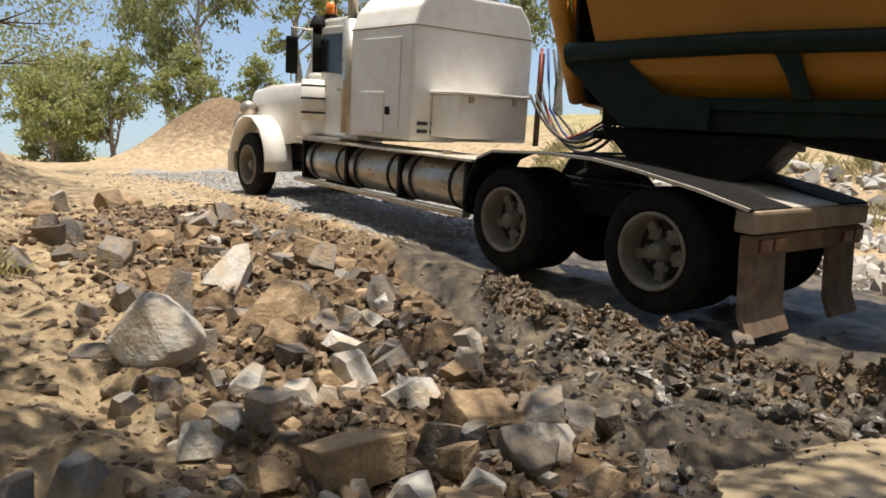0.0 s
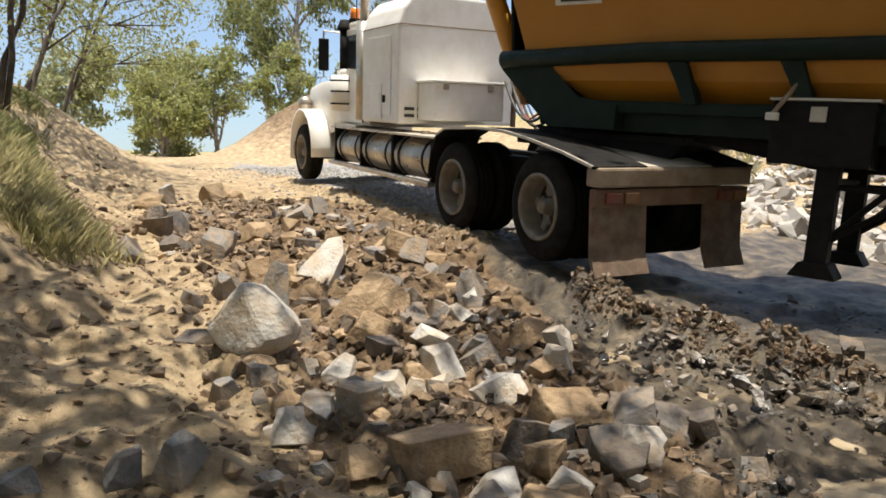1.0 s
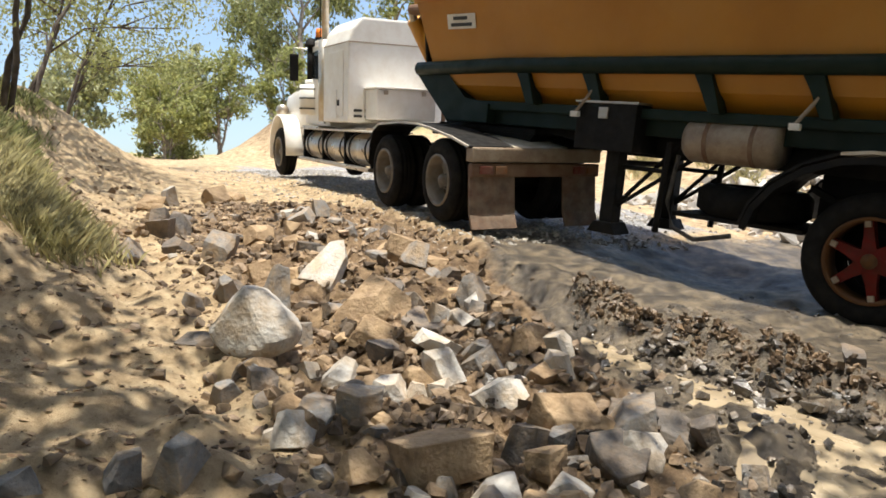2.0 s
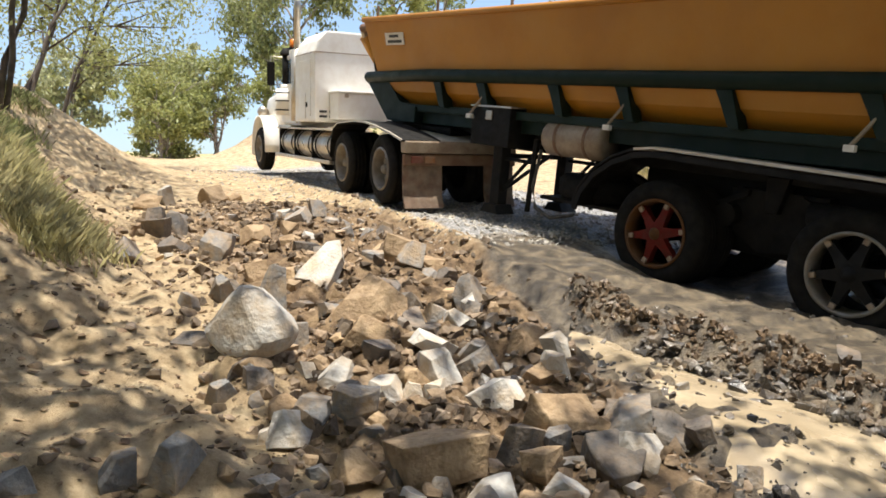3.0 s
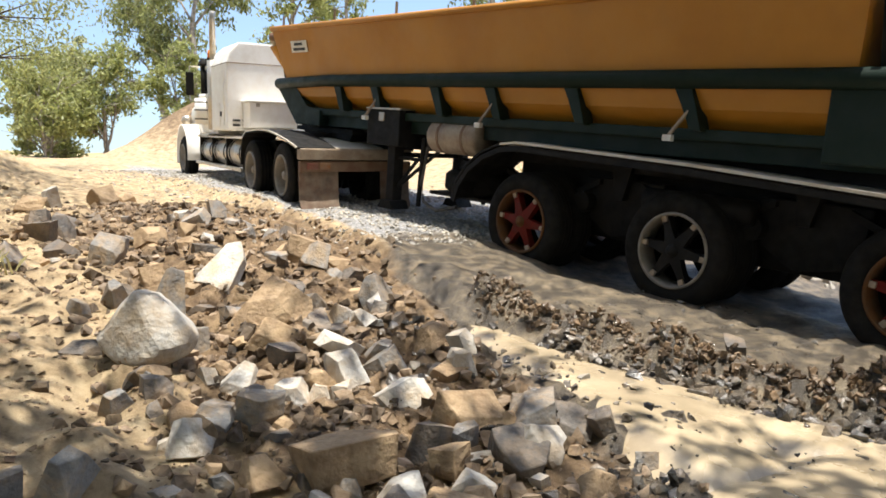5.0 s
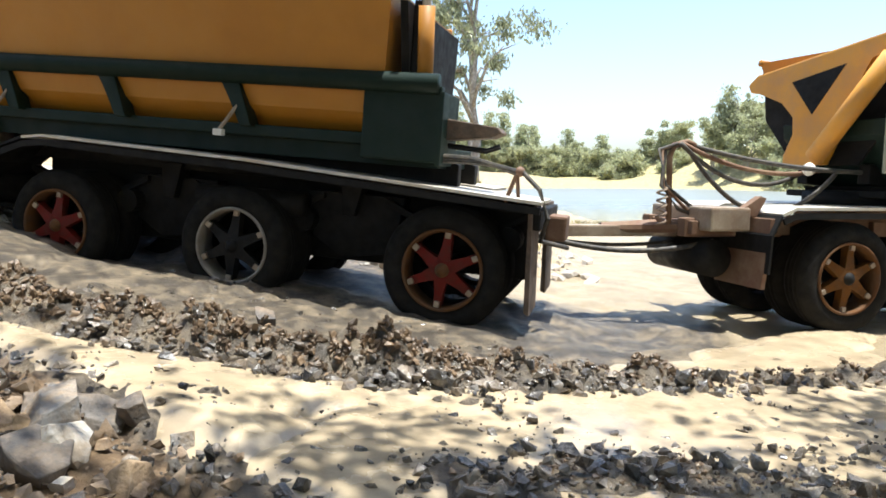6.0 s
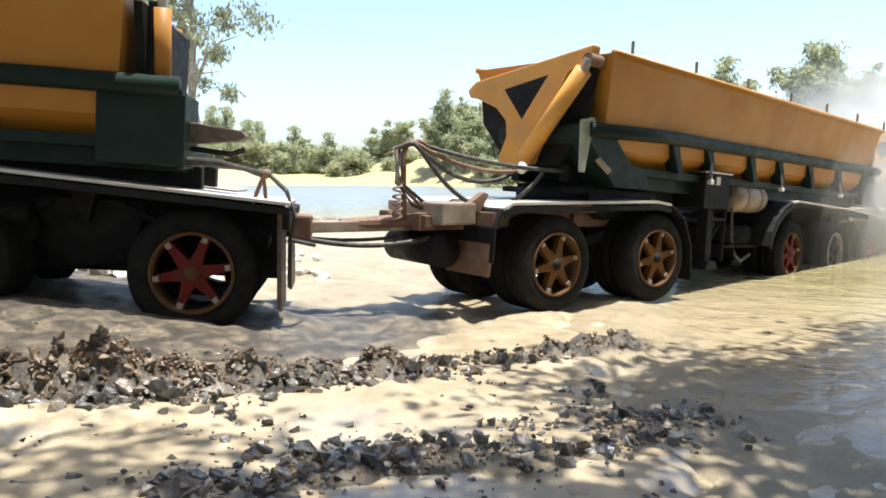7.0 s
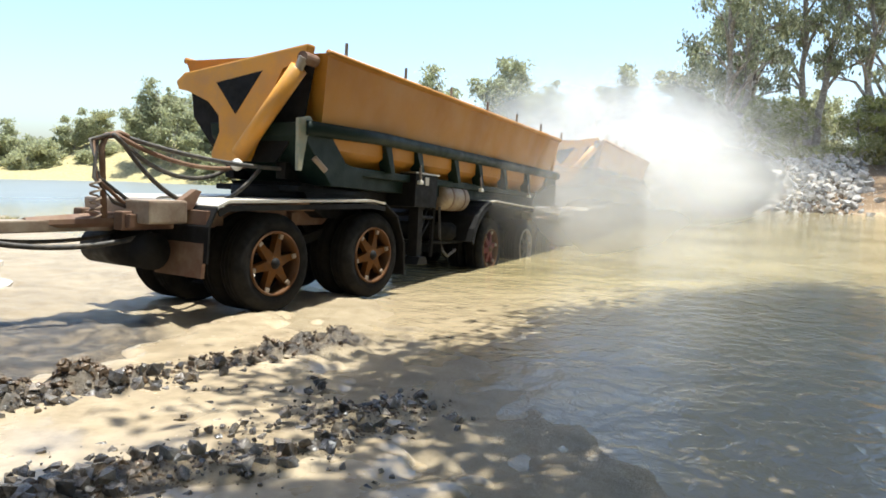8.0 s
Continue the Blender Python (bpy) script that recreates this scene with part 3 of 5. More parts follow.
def build_mover():
    e = empty("prime_mover", "white bonneted sleeper-cab prime mover, dusty, hauling on the ramp", "truck")
    b = box(-.55, 6.9, .62, .78, .60, .82)
    box(-.55, 6.9, .08, .24, .60, .82, bm=b)
    for x in (-.4, .6, 1.9, 3.4, 4.8, 6.4):
        box(x, x + .12, .24, .62, .64, .78, bm=b)
    part("chassis", b, BLACK, e, "dark ladder chassis")
    for x in (0, 1.45, 6.57):
        part("axle", pipe([(x, RIGHT + .1, .5), (x, LEFT - .1, .5)], .07, 10), BLACK, e)
    # bonnet and nose
    part("bonnet", prism([(5.25, .85), (5.25, 1.62), (6.4, 1.57), (7.0, 1.50), (7.12, 1.40), (7.14, .72), (6.2, .72), (6.2, .85)], -.08, .94, .05), WHITE, e, "white square bonnet", True)
    grille = part("grille", box(7.13, 7.17, 0, .86, .80, 1.42), ALUMINIUM, e)
    for k in range(8):
        part("grille_bar", box(7.17, 7.185, .03 + k * .105, .07 + k * .105, .82, 1.40, .004), ALUMINIUM, grille)
    part("bumper", box(7.12, 7.36, RIGHT, LEFT, .34, .66, .04), ALUMINIUM, e, "bright steel bumper")
    b = pipe([(7.35, 1.05, .4), (7.42, 1.05, 1.0), (7.38, 1.02, 1.15), (7.38, -.16, 1.15), (7.42, -.2, 1.0), (7.35, -.2, .4)], .035)
    pipe([(7.40, 1.05, .8), (7.40, -.2, .8)], .03, bm=b)
    pipe([(7.38, .43, .4), (7.38, .43, 1.15)], .03, bm=b)
    part("bull_bar", b, ALUMINIUM, e, "tubular bull bar", True)
    for y0, y1 in ((.86, 1.24), (RIGHT - .04, 0)):
        arc = [(6.57 + .60 * math.cos(a), .52 + .64 * math.sin(a)) for a in np.linspace(-.25, math.pi + .1, 16)]
        part("front_fender", strip(arc, y0, y1, -.03), WHITE, e, "rounded white front mudguard", True)
        part("headlight", turned([(0, .06), (.10, .05), (.11, 0), (.10, -.1), (0, -.12)], 20), ALUMINIUM, e, "round chrome headlight", True, at(6.95, y0 + .2, 1.24, 0, 0, -90))
    # cab
    part("cab", prism([(3.98, .98), (3.98, 2.30), (4.85, 2.30), (5.22, 1.68), (5.28, 1.0)], -.28, 1.10, .04), WHITE, e, "white steel cab")
    door = part("door", box(4.18, 5.02, 1.09, 1.125, 1.02, 2.2, .01), WHITE, e, "white cab door")
    part("window", prism([(4.25, 1.68), (4.25, 2.12), (4.72, 2.12), (4.94, 1.72)], 1.115, 1.135, .006), GLASS, door, "dark side window")
    part("door_handle", box(4.24, 4.36, 1.12, 1.15, 1.5, 1.53, .006), ALUMINIUM, door)
    part("windscreen", prism([(4.90, 2.24), (4.92, 2.26), (5.22, 1.74), (5.20, 1.72)], -.18, 1.0, 0), GLASS, e)
    part("sun_visor", box(4.84, 5.05, -.26, 1.08, 2.24, 2.30, .01), WHITE, e)
    part("cab_step", box(4.15, 5.0, .95, 1.22, .93, .99, .01), ALUMINIUM, e, "tread plate step")
    b = pipe([(4.83, 1.13, 1.16), (4.83, 1.13, 1.62)], .18, 24)
    pipe([(4.83, 1.13, 1.60), (4.83, 1.13, 1.70)], .10, 16, bm=b)
    cleaner = part("air_cleaner", b, WHITE, e, "pale cylinder air cleaner", True)
    for z in (1.24, 1.40, 1.54):
        part("band", pipe([(4.83, 1.13, z), (4.83, 1.13, z + .022)], .186, 24), BLACK, cleaner)
    part("intake_pipe", pipe([(4.83, 1.13, 1.68), (4.83, 1.13, 2.22)], .065, 14), BLACK, cleaner, "black intake pipe", True)
    part("intake_cap", turned([(0, .14), (.06, .13), (.10, .04), (.11, 0), (0, 0)], 18), BLACK, cleaner, "", True, at(4.83, 1.13, 2.20, 90))
    b = pipe([(4.07, 1.14, 1.06), (4.07, 1.14, 2.24)], .10, 20)
    stack = part("exhaust", b, ALUMINIUM, e, "upright exhaust with a perforated heat shield", True)
    part("exhaust_pipe", pipe([(4.07, 1.14, 2.2), (4.07, 1.14, 2.92), (4.02, 1.14, 3.05)], .055, 14), ALUMINIUM, stack, "dull exhaust pipe", True)
    beacon = part("beacon", turned([(0, .15), (.05, .14), (.062, .08), (.065, 0), (0, 0)], 18), LAMP_AMBER, e, "orange warning beacon", True, at(4.75, 1.02, 2.34, 90))
    part("base", pipe([(4.75, 1.02, 2.28), (4.75, 1.02, 2.345)], .075, 14), BLACK, e)
    b = pipe([(5.0, 1.1, 2.18), (5.08, 1.34, 2.2), (5.08, 1.34, 1.6), (5.0, 1.12, 1.58)], .014, 6)
    part("mirror_arm", b, ALUMINIUM, e)
    part("mirror", box(5.05, 5.1, 1.27, 1.41, 1.68, 2.1, .02), BLACK, e, "side mirror")
    part("aerial", pipe([(4.6, 1.05, 2.28), (4.62, 1.05, 3.0)], .008, 5), BLACK, e)
    # sleeper
    low = [(RIGHT, 1.05), (LEFT, 1.05), (LEFT, 2.13), (LEFT - .06, 2.30), (LEFT - .2, 2.45), (RIGHT + .2, 2.45), (RIGHT + .06, 2.30), (RIGHT, 2.13)]
    part("sleeper", slab(low, 2.86, 3.98, .03), WHITE, e, "tall white sleeper box")
    part("roof_seam", slab([(RIGHT - .004, 2.115), (LEFT + .004, 2.115), (LEFT + .004, 2.128), (RIGHT - .004, 2.128)], 2.852, 3.985, .002), DUSTY_STEEL, e)
    locker = part("locker_door", box(3.05, 3.72, LEFT - .004, LEFT + .012, 1.14, 2.02, .006), WHITE, e, "flush locker door")
    part("catch", box(3.2, 3.27, LEFT + .01, LEFT + .025, 1.28, 1.36, .005), BLACK, locker)
    part("hatch", box(3.3, 3.75, LEFT + .013, LEFT + .02, 1.1, 1.5, .004), WHITE, locker)
    for k, (y0, y1) in enumerate(((1.12, 1.0), (.96, .90))):
        for z in (1.20, 1.125):
            part("lettering", box(2.848, 2.858, y1, y0, z, z + .035, .002), INK, e, "row of dark unreadable lettering")
    rear_box = part("rear_box", box(2.42, 2.85, .10, .96, 1.10, 1.50, .02), WHITE, e, "white storage box on the back of the sleeper")
    part("lid", box(2.40, 2.86, .08, .98, 1.50, 1.53, .01), WHITE, rear_box)
    for y in (.25, .8):
        part("catch", box(2.405, 2.425, y, y + .06, 1.43, 1.49, .004), ALUMINIUM, rear_box)
    # tanks
    for k, (x0, x1) in enumerate(((2.06, 3.0), (3.06, 4.02), (4.08, 5.0))):
        b = bmesh.new()
        pipe([(x0, .96, .70), (x0 + .03, .96, .70), (x1 - .03, .96, .70), (x1, .96, .70)], .225, 28, b, (.86, 1, 1, .86))
        tank = part("fuel_tank", b, ALUMINIUM, e, "dusty aluminium fuel tank", True)
        for x in (x0 + .14, x1 - .18):
            part("strap", pipe([(x, .96, .70), (x + .045, .96, .70)], .233, 28), BLACK, tank)
        if k == 0:
            for j in range(9):
                part("rib", pipe([(x0 + .22 + j * .05, .99, .935), (x0 + .22 + j * .05, 1.15, .85)], .012, 5), ALUMINIUM, tank)
    part("tank_deck", box(1.9, 5.15, .66, 1.22, .93, .955, .006), PLATE, e, "tread plate walkway above the tanks")
    part("step_rail", box(1.95, 5.15, 1.15, 1.25, .44, .49, .012), ALUMINIUM, e, "flat step rail below the tanks")
    for x in (2.0, 3.03, 4.05, 5.04):
        part("tank_bracket", box(x - .025, x + .025, .78, 1.19, .46, .95, .008), BLACK, e)
    part("filler_cap", pipe([(2.5, 1.02, .93), (2.5, 1.02, .99)], .05, 14), ALUMINIUM, e)
    # drive wheels' guards
    guard = [(1.95, .55), (1.90, .80), (1.80, .96), (1.62, 1.03), (1.0, 1.06), (.55, 1.05), (.2, 1.01), (-.3, .93), (-.66, .85)]
    for y0, y1 in ((.74, 1.24), (RIGHT, .1)):
        part("drive_fender", strip(guard, y0, y1, .02), BLACK, e, "black mudguard over the drive wheels")
    part("fender_edge", strip([(x, z + .005) for x, z in guard[2:]], 1.225, 1.245, .02), PLATE, e, "worn bright edge")
    part("rear_deck", prism([(.55, .98), (-.2, .90), (-.66, .83), (-.66, .87), (-.2, .94), (.55, 1.02)], RIGHT, .76, .008), PLATE, e, "dusty steel tail deck")
    tail = part("tail_beam", box(-.70, -.55, RIGHT + .05, LEFT, .72, .86, .02), DUSTY_STEEL, e, "dusty steel tail beam")
    lights = part("light_bar", box(-.68, -.60, RIGHT + .05, LEFT, .58, .71, .015), RUSTY, e, "rusty light bar")
    for y in (.98, RIGHT + .24):
        part("tail_light", box(-.70, -.675, y, y + .14, .605, .685, .008), LAMP_RED, lights)
        part("indicator", box(-.70, -.675, y - .16, y - .03, .605, .685, .008), DULL_AMBER, lights, "dusty amber lens")
    for y0, y1 in ((.70, LEFT), (RIGHT + .06, .12)):
        part("mudflap", prism([(-.64, .58), (-.61, .58), (-.64, .22), (-.70, .08), (-.73, .09), (-.67, .23)], y0, y1, 0), DUSTY_FLAP, e, "bent dusty rubber mudflap")
    part("turntable", pipe([(.7, .43, .96), (.7, .43, 1.05)], .48, 28), BLACK, e, "greasy fifth wheel")
    # air lines on the headboard
    for k, (mat, y) in enumerate(((HOSE_RED, .02), (HOSE_BLUE, -.06), (HOSE_BLACK, -.14))):
        part("air_line", pipe([(2.36, y, 2.0), (2.33 - .03 * k, y + .02, 1.7), (2.24, y + .03 * k, 1.42), (2.10 - .05 * k, y + .04, 1.22), (1.9, y + .08, 1.14), (1.6, y + .15, 1.22), (1.25, y + .25, 1.36)], .013, 7), mat, e, "hanging air line", True)
        part("air_hose", pipe(sag((2.38, y + .1, 1.55), (1.2, y + .3, 1.3), .28 + .05 * k), .016, 6), HOSE_BLACK, e, "", True)
    part("hose_bracket", box(2.35, 2.39, -.02, .03, 1.05, 1.95, .008), RUSTY, e, "rusty upright that carries the air lines")
    wheels = []
    for x, dual in ((6.57, False), (1.45, True), (0, True)):
        for side in (1, -1):
            y = (LEFT + .02 if side > 0 else RIGHT - .02)
            wheels.append(add_wheel(e, x, y, .5, .43, .255, "dish", (RIM, RIM), side, dual, .24))
    return e, wheels


# ---- side tipping trailer ----
def build_trailer():
    e = empty("tipper_trailer", "orange side-tipping trailer with a dark green frame, dusty", "trailer", "road train trailers")
    # hopper: an open trough with sloping ends
    def ring(x_low, x_high, inset):
        return [(x_low, .75 - inset, 1.28 + inset), (x_low * .3 + x_high * .7, LEFT - .06 - inset, 1.62), (x_low * .2 + x_high * .8, LEFT - inset, 1.86), (x_high, LEFT + .16 - inset, 2.50),
                (x_high, RIGHT - .12 + inset, 2.50), (x_low * .2 + x_high * .8, RIGHT + inset, 1.86), (x_low * .3 + x_high * .7, RIGHT + .06 + inset, 1.62), (x_low, .12 + inset, 1.28 + inset)]
    b = bmesh.new()
    loops = [[b.verts.new(p) for p in ring(*a)] for a in ((5.6, 6.42, 0), (-.9, -1.24, 0))]
    inner = [[b.verts.new(p) for p in ring(*a)] for a in ((5.55, 6.36, .04), (-.85, -1.18, .04))]
    f, r = loops
    fi, ri = inner
    for i in range(8):
        j = (i + 1) % 8
        if i == 3:
            continue
        b.faces.new((f[i], f[j], r[j], r[i]))
        b.faces.new((fi[i], ri[i], ri[j], fi[j]))
    for o, n_ in ((f, fi), (r, ri)):
        b.faces.new((o[3], o[4], n_[4], n_[3]))
        b.faces.new(o)
        b.faces.new(n_[::-1])
    b.faces.new((f[3], r[3], ri[3], fi[3]))
    b.faces.new((f[4], fi[4], ri[4], r[4]))
    hopper = part("hopper", b, ORANGE, e, "orange steel tipping body")
    for y in (LEFT + .16, RIGHT - .12):
        part("top_rail", pipe([(6.42, y, 2.50), (-1.24, y, 2.50)], .035, 10), ORANGE, hopper, "rolled top edge", True)
    for k in range(7):
        part("cover_post", pipe([(6.1 - 1.24 * k, LEFT + .15, 2.48), (6.1 - 1.24 * k, LEFT + .15, 2.66)], .018, 6), DUSTY_STEEL, hopper, "short tarp post")
    # end frames: an arm like a V, and the hoist beside it
    for x0, x1, n_ in ((6.47, 6.60, 1),):
        b = slab([(1.25, 2.56), (1.22, 2.41), (.95, 2.35), (.56, 1.60), (.52, 1.44), (.10, 1.44), (.10, 1.53), (.22, 1.72), (.20, 1.90), (.05, 2.05), (-.15, 2.13), (-.38, 2.17), (-.42, 2.25), (-.3, 2.34)], x0, x1, .02)
        arm = part("end_frame", b, ORANGE_CLEAN, hopper, "orange V-shaped end frame")
        # solid black slab in place of a hole's dark inside
        part("opening", slab([(.14, 2.22), (.72, 2.32), (.40, 1.90)], x0 - .004, x1 + .004, 0), BLACK, arm, "black triangle standing in for the darkness of an opening")
        part("pin", pipe([(x0 - .03, LEFT + .02, 2.42), (x1 + .04, LEFT + .02, 2.42)], .06, 14), RUSTY, arm)
        ram = part("hoist", pipe([((x0 + x1) / 2 + .10 * n_, LEFT - .02, 2.32), ((x0 + x1) / 2 + .10 * n_, .50, 1.50)], .085, 16), ORANGE_CLEAN, e, "orange hydraulic hoist", True)
        part("rod", pipe([((x0 + x1) / 2 + .10 * n_, LEFT + .03, 2.42), ((x0 + x1) / 2 + .10 * n_, LEFT - .03, 2.30)], .045, 12), ALUMINIUM, ram)
        part("end_panel", slab([(LEFT + .02, 2.42), (LEFT - .08, 1.88), (.8, 1.44), (.1, 1.44), (-.3, 1.9), (-.36, 2.3)], x0 - .05 * n_, x0 - .02 * n_, .004), BLACK, e, "dark end panel")
    part("end_panel", slab([(LEFT + .08, 2.42), (LEFT - .08, 1.88), (.8, 1.44), (.1, 1.44), (-.3, 1.9), (-.36, 2.42)], -1.34, -1.28, .004), BLACK, e, "dark end panel")
    rear_hoist = part("hoist", pipe([(-1.46, LEFT - .10, 1.80), (-1.46, LEFT, 2.40)], .06, 16), ORANGE, e, "upright orange hydraulic hoist", True)
    part("rod", pipe([(-1.46, LEFT, 2.38), (-1.46, LEFT + .02, 2.52)], .035, 12), ALUMINIUM, rear_hoist)
    part("hoist_post", box(-1.42, -1.34, LEFT - .22, LEFT - .08, 1.80, 2.46, .012), BLACK, e, "dark hoist post")
    # green frame
    part("top_beam", pipe([(6.48, LEFT - .02, 1.78), (5.2, LEFT + .02, 1.82), (-1.6, LEFT + .02, 1.85)], .075, 10), GREEN, e, "dark green rounded side beam", True)
    part("low_beam", box(-1.6, 5.9, LEFT - .16, LEFT - .06, 1.38, 1.47, .015), GREEN, e, "dark green lower side beam")
    part("nose", prism([(6.52, 1.83), (6.50, 1.70), (6.0, 1.24), (5.4, 1.24), (5.4, 1.44), (5.75, 1.48), (6.0, 1.70), (6.0, 1.83)], .0, LEFT - .03, .012), GREEN, e, "chamfered green nose")
    for k, x in enumerate((4.98, 4.2, 3.1, 2.25, 1.22, .10)):
        part("rib", prism([(x - .10, 1.79), (x + .06, 1.79), (x - .04, 1.62), (x - .12, 1.45), (x - .22, 1.45)], LEFT - .13, LEFT + .02, .01), GREEN, e, "dark green rib")
        if k in (1, 3, 5):
            part("tie_down", pipe([(x - .1, LEFT, 1.62), (x + .02, LEFT + .08, 1.40)], .016, 6), DUSTY_STEEL, e)
            part("tie_down_block", box(x - .02, x + .06, LEFT + .05, LEFT + .10, 1.36, 1.41, .006), SIGN_WHITE, e)
    part("rear_panel", box(-1.62, -1.02, LEFT - .10, LEFT, 1.28, 1.84, .015), GREEN, e, "dark green rear side panel")
    part("rear_plate", box(-1.64, -1.60, .70, LEFT, 1.26, 1.80, .01), GREEN, e, "dark green rear plate")
    for y in (.75, .08):
        part("chassis_rail", prism([(-1.7, 1.05), (-1.7, 1.28), (-1.4, 1.38), (4.0, 1.38), (6.3, 1.46), (6.3, 1.28), (5.0, 1.22), (4.0, 1.05)], y - .06, y + .06, .012), BLACK, e, "dark chassis rail")
    part("chassis_deck", box(-1.6, 5.9, -.1, LEFT - .16, 1.24, 1.40, .01), GREEN, e)
    part("skid_plate", box(4.9, 6.3, -.1, .98, 1.16, 1.22, .01), BLACK, e)
    # boxes, tanks and legs
    tool = part("toolbox", box(3.62, 4.24, .78, LEFT + .02, 1.08, 1.50, .012), BLACK, e, "black steel toolbox")
    part("lid_edge", box(3.60, 4.26, .77, LEFT + .035, 1.495, 1.515, .005), ALUMINIUM, tool, "bright lid edge")
    part("latch", box(3.90, 4.0, LEFT + .02, LEFT + .035, 1.36, 1.46, .006), ALUMINIUM, tool, "chrome latch")
    b = bmesh.new()
    pipe([(2.42, 1.0, 1.24), (2.47, 1.0, 1.24), (3.16, 1.0, 1.24), (3.21, 1.0, 1.24)], .185, 26, b, (.8, 1, 1, .8))
    tank = part("air_tank", b, DUSTY_STEEL, e, "dusty grey air tank", True)
    for x in (2.6, 2.98):
        part("strap", pipe([(x, 1.0, 1.24), (x + .035, 1.0, 1.24)], .19, 26), RUSTY, tank)
    for y in (1.05, .0):
        leg = part("landing_leg", box(3.80, 3.94, y - .07, y + .07, .42, 1.24, .01), BLACK, e, "black landing leg")
        part("foot", prism([(3.72, .34), (4.02, .34), (3.96, .44), (3.78, .44)], y - .13, y + .13, .008), BLACK, leg)
        for x in (3.3, 3.0):
            part("brace", pipe([(3.86, y, .56), (x, y - .1, 1.2)], .022, 6), BLACK, leg)
        part("brace", pipe([(3.40, y, .42), (3.36, y, 1.2)], .03, 6), BLACK, leg)
        part("brace", pipe([(3.86, y, .95), (3.36, y, .95)], .022, 6), BLACK, leg)
    part("leg_axle", pipe([(3.87, 1.05, .98), (3.87, 0, .98)], .028, 8), BLACK, e)
    part("hose_loop", pipe([(3.25, 1.08, 1.1), (3.28, 1.12, .7), (3.2, 1.14, .5), (3.0, 1.12, .42), (2.7, 1.1, .5)], .02, 8), HOSE_BLACK, e)
    spare = turned([(.2, 0), (.40, 0), (.46, -.05), (.46, -.2), (.40, -.25), (.2, -.25), (.2, 0)], 32)
    part("spare_wheel", spare, RUBBER, e, "spare tyre slung below the chassis", True, at(2.75, .62, .88, 90))
    part("spare_cradle", box(2.2, 3.3, .2, .98, .58, .62, .01), BLACK, e)
    # guards
    guard = [(2.56, .62), (2.50, .80), (2.36, .98), (2.16, 1.12), (1.92, 1.21), (1.72, 1.235), (-.1, 1.18), (-2.42, 1.05)]
    for y0, y1 in ((.58, 1.31), (RIGHT - .06, .26)):
        part("mudguard_front", strip(guard[:5], y0, y1, .022), BLACK, e, "dark curved front of the mudguard")
        part("mudguard", strip(guard[4:] if y0 > 0 else guard[4:-1] + [(-1.9, 1.08)], y0, y1, .022), PLATE, e, "long pale steel mudguard with worn edges")
    part("guard_lip", strip([(x, z - .02) for x, z in guard], 1.285, 1.312, -.05), BLACK, e)
    for y0, y1 in ((.80, 1.24), (RIGHT, .16)):
        part("mudflap", prism([(-2.36, 1.02), (-2.33, 1.02), (-2.36, .26), (-2.40, .24)], y0, y1, .004), FLAP, e, "muddy rubber mudflap")
    part("rear_member", box(-2.42, -2.34, -.1, LEFT, .86, 1.0, .012), BLACK, e)
    part("tow_coupling", box(-2.56, -2.40, .26, .58, .74, .94, .02), RUSTY, e, "rusty tow coupling")
    part("lamp_bracket", prism([(-1.63, 1.62), (-1.63, 1.46), (-1.98, 1.50), (-2.06, 1.54), (-2.02, 1.58)], .78, 1.04, .01), FLAP, e, "bent brown lamp bracket")
    part("lamp_hook", pipe([(-1.65, 1.0, 1.42), (-1.95, 1.02, 1.40), (-2.05, 1.02, 1.44)], .022, 6), BLACK, e)
    for k in range(3):
        part("hose", pipe([(-1.6, 1.08, 1.30 + .02 * k), (-1.85, 1.10, 1.31 + .015 * k), (-2.05, 1.08, 1.30), (-2.2, 1.06, 1.27 - .01 * k)], .018, 6), HOSE_BLACK, e, "dusty hydraulic hose")
    part("hose_knot", turned([(0, .045), (.025, .04), (.04, 0), (.03, -.04), (0, -.045)], 8), RUSTY, e, "bundle of couplings", True, at(-2.22, 1.06, 1.27))
    for dx in (-.07, .03):
        part("hose_stand", pipe([(-2.2, 1.06, 1.26), (-2.2 - dx, 1.06, 1.04)], .016, 6), RUSTY, e)
    part("drop_hose", pipe([(-2.24, 1.07, 1.27), (-2.38, 1.1, 1.15), (-2.46, 1.12, .95), (-2.42, 1.1, .78), (-2.6, .8, .72)], .018, 8), HOSE_BLACK, e)
    for x in (1.65, 0, -1.73):
        part("axle", pipe([(x, RIGHT + .1, .5), (x, LEFT - .1, .5)], .075, 10), BLACK, e)
        for y in (.78, .05):
            part("spring", prism([(x - .6, .92), (x, .62), (x + .6, .92), (x + .6, .97), (x, .70), (x - .6, .97)], y - .05, y + .05, .006), BLACK, e, "leaf spring")
        if x > -1:
            part("hanger", prism([(x - .75, 1.1), (x - .95, 1.1), (x - .88, .80), (x - .78, .80)], .7, .86, .008), BLACK, e)
    # added box: keeps light from the far side out of the underbody
    part("suspension_frame", box(-2.32, 2.25, .28, .60, .40, 1.06, .02), BLACK, e, "dark box added to block light under the trailer")
    for x in (.82, -.86):
        part("trailing_arm", prism([(x + .42, .98), (x - .42, .98), (x - .34, .52), (x + .1, .44), (x + .36, .6)], .60, .78, .012), BLACK, e, "dark trailing arm")
    part("air_reservoir", pipe([(-.5, .95, .86), (.45, .95, .86)], .10, 14), BLACK, e, "", True)
    for x in (1.2, -.45, -2.15):
        part("brake_chamber", pipe([(x, .66, .74), (x, .90, .74)], .10, 14), BLACK, e)
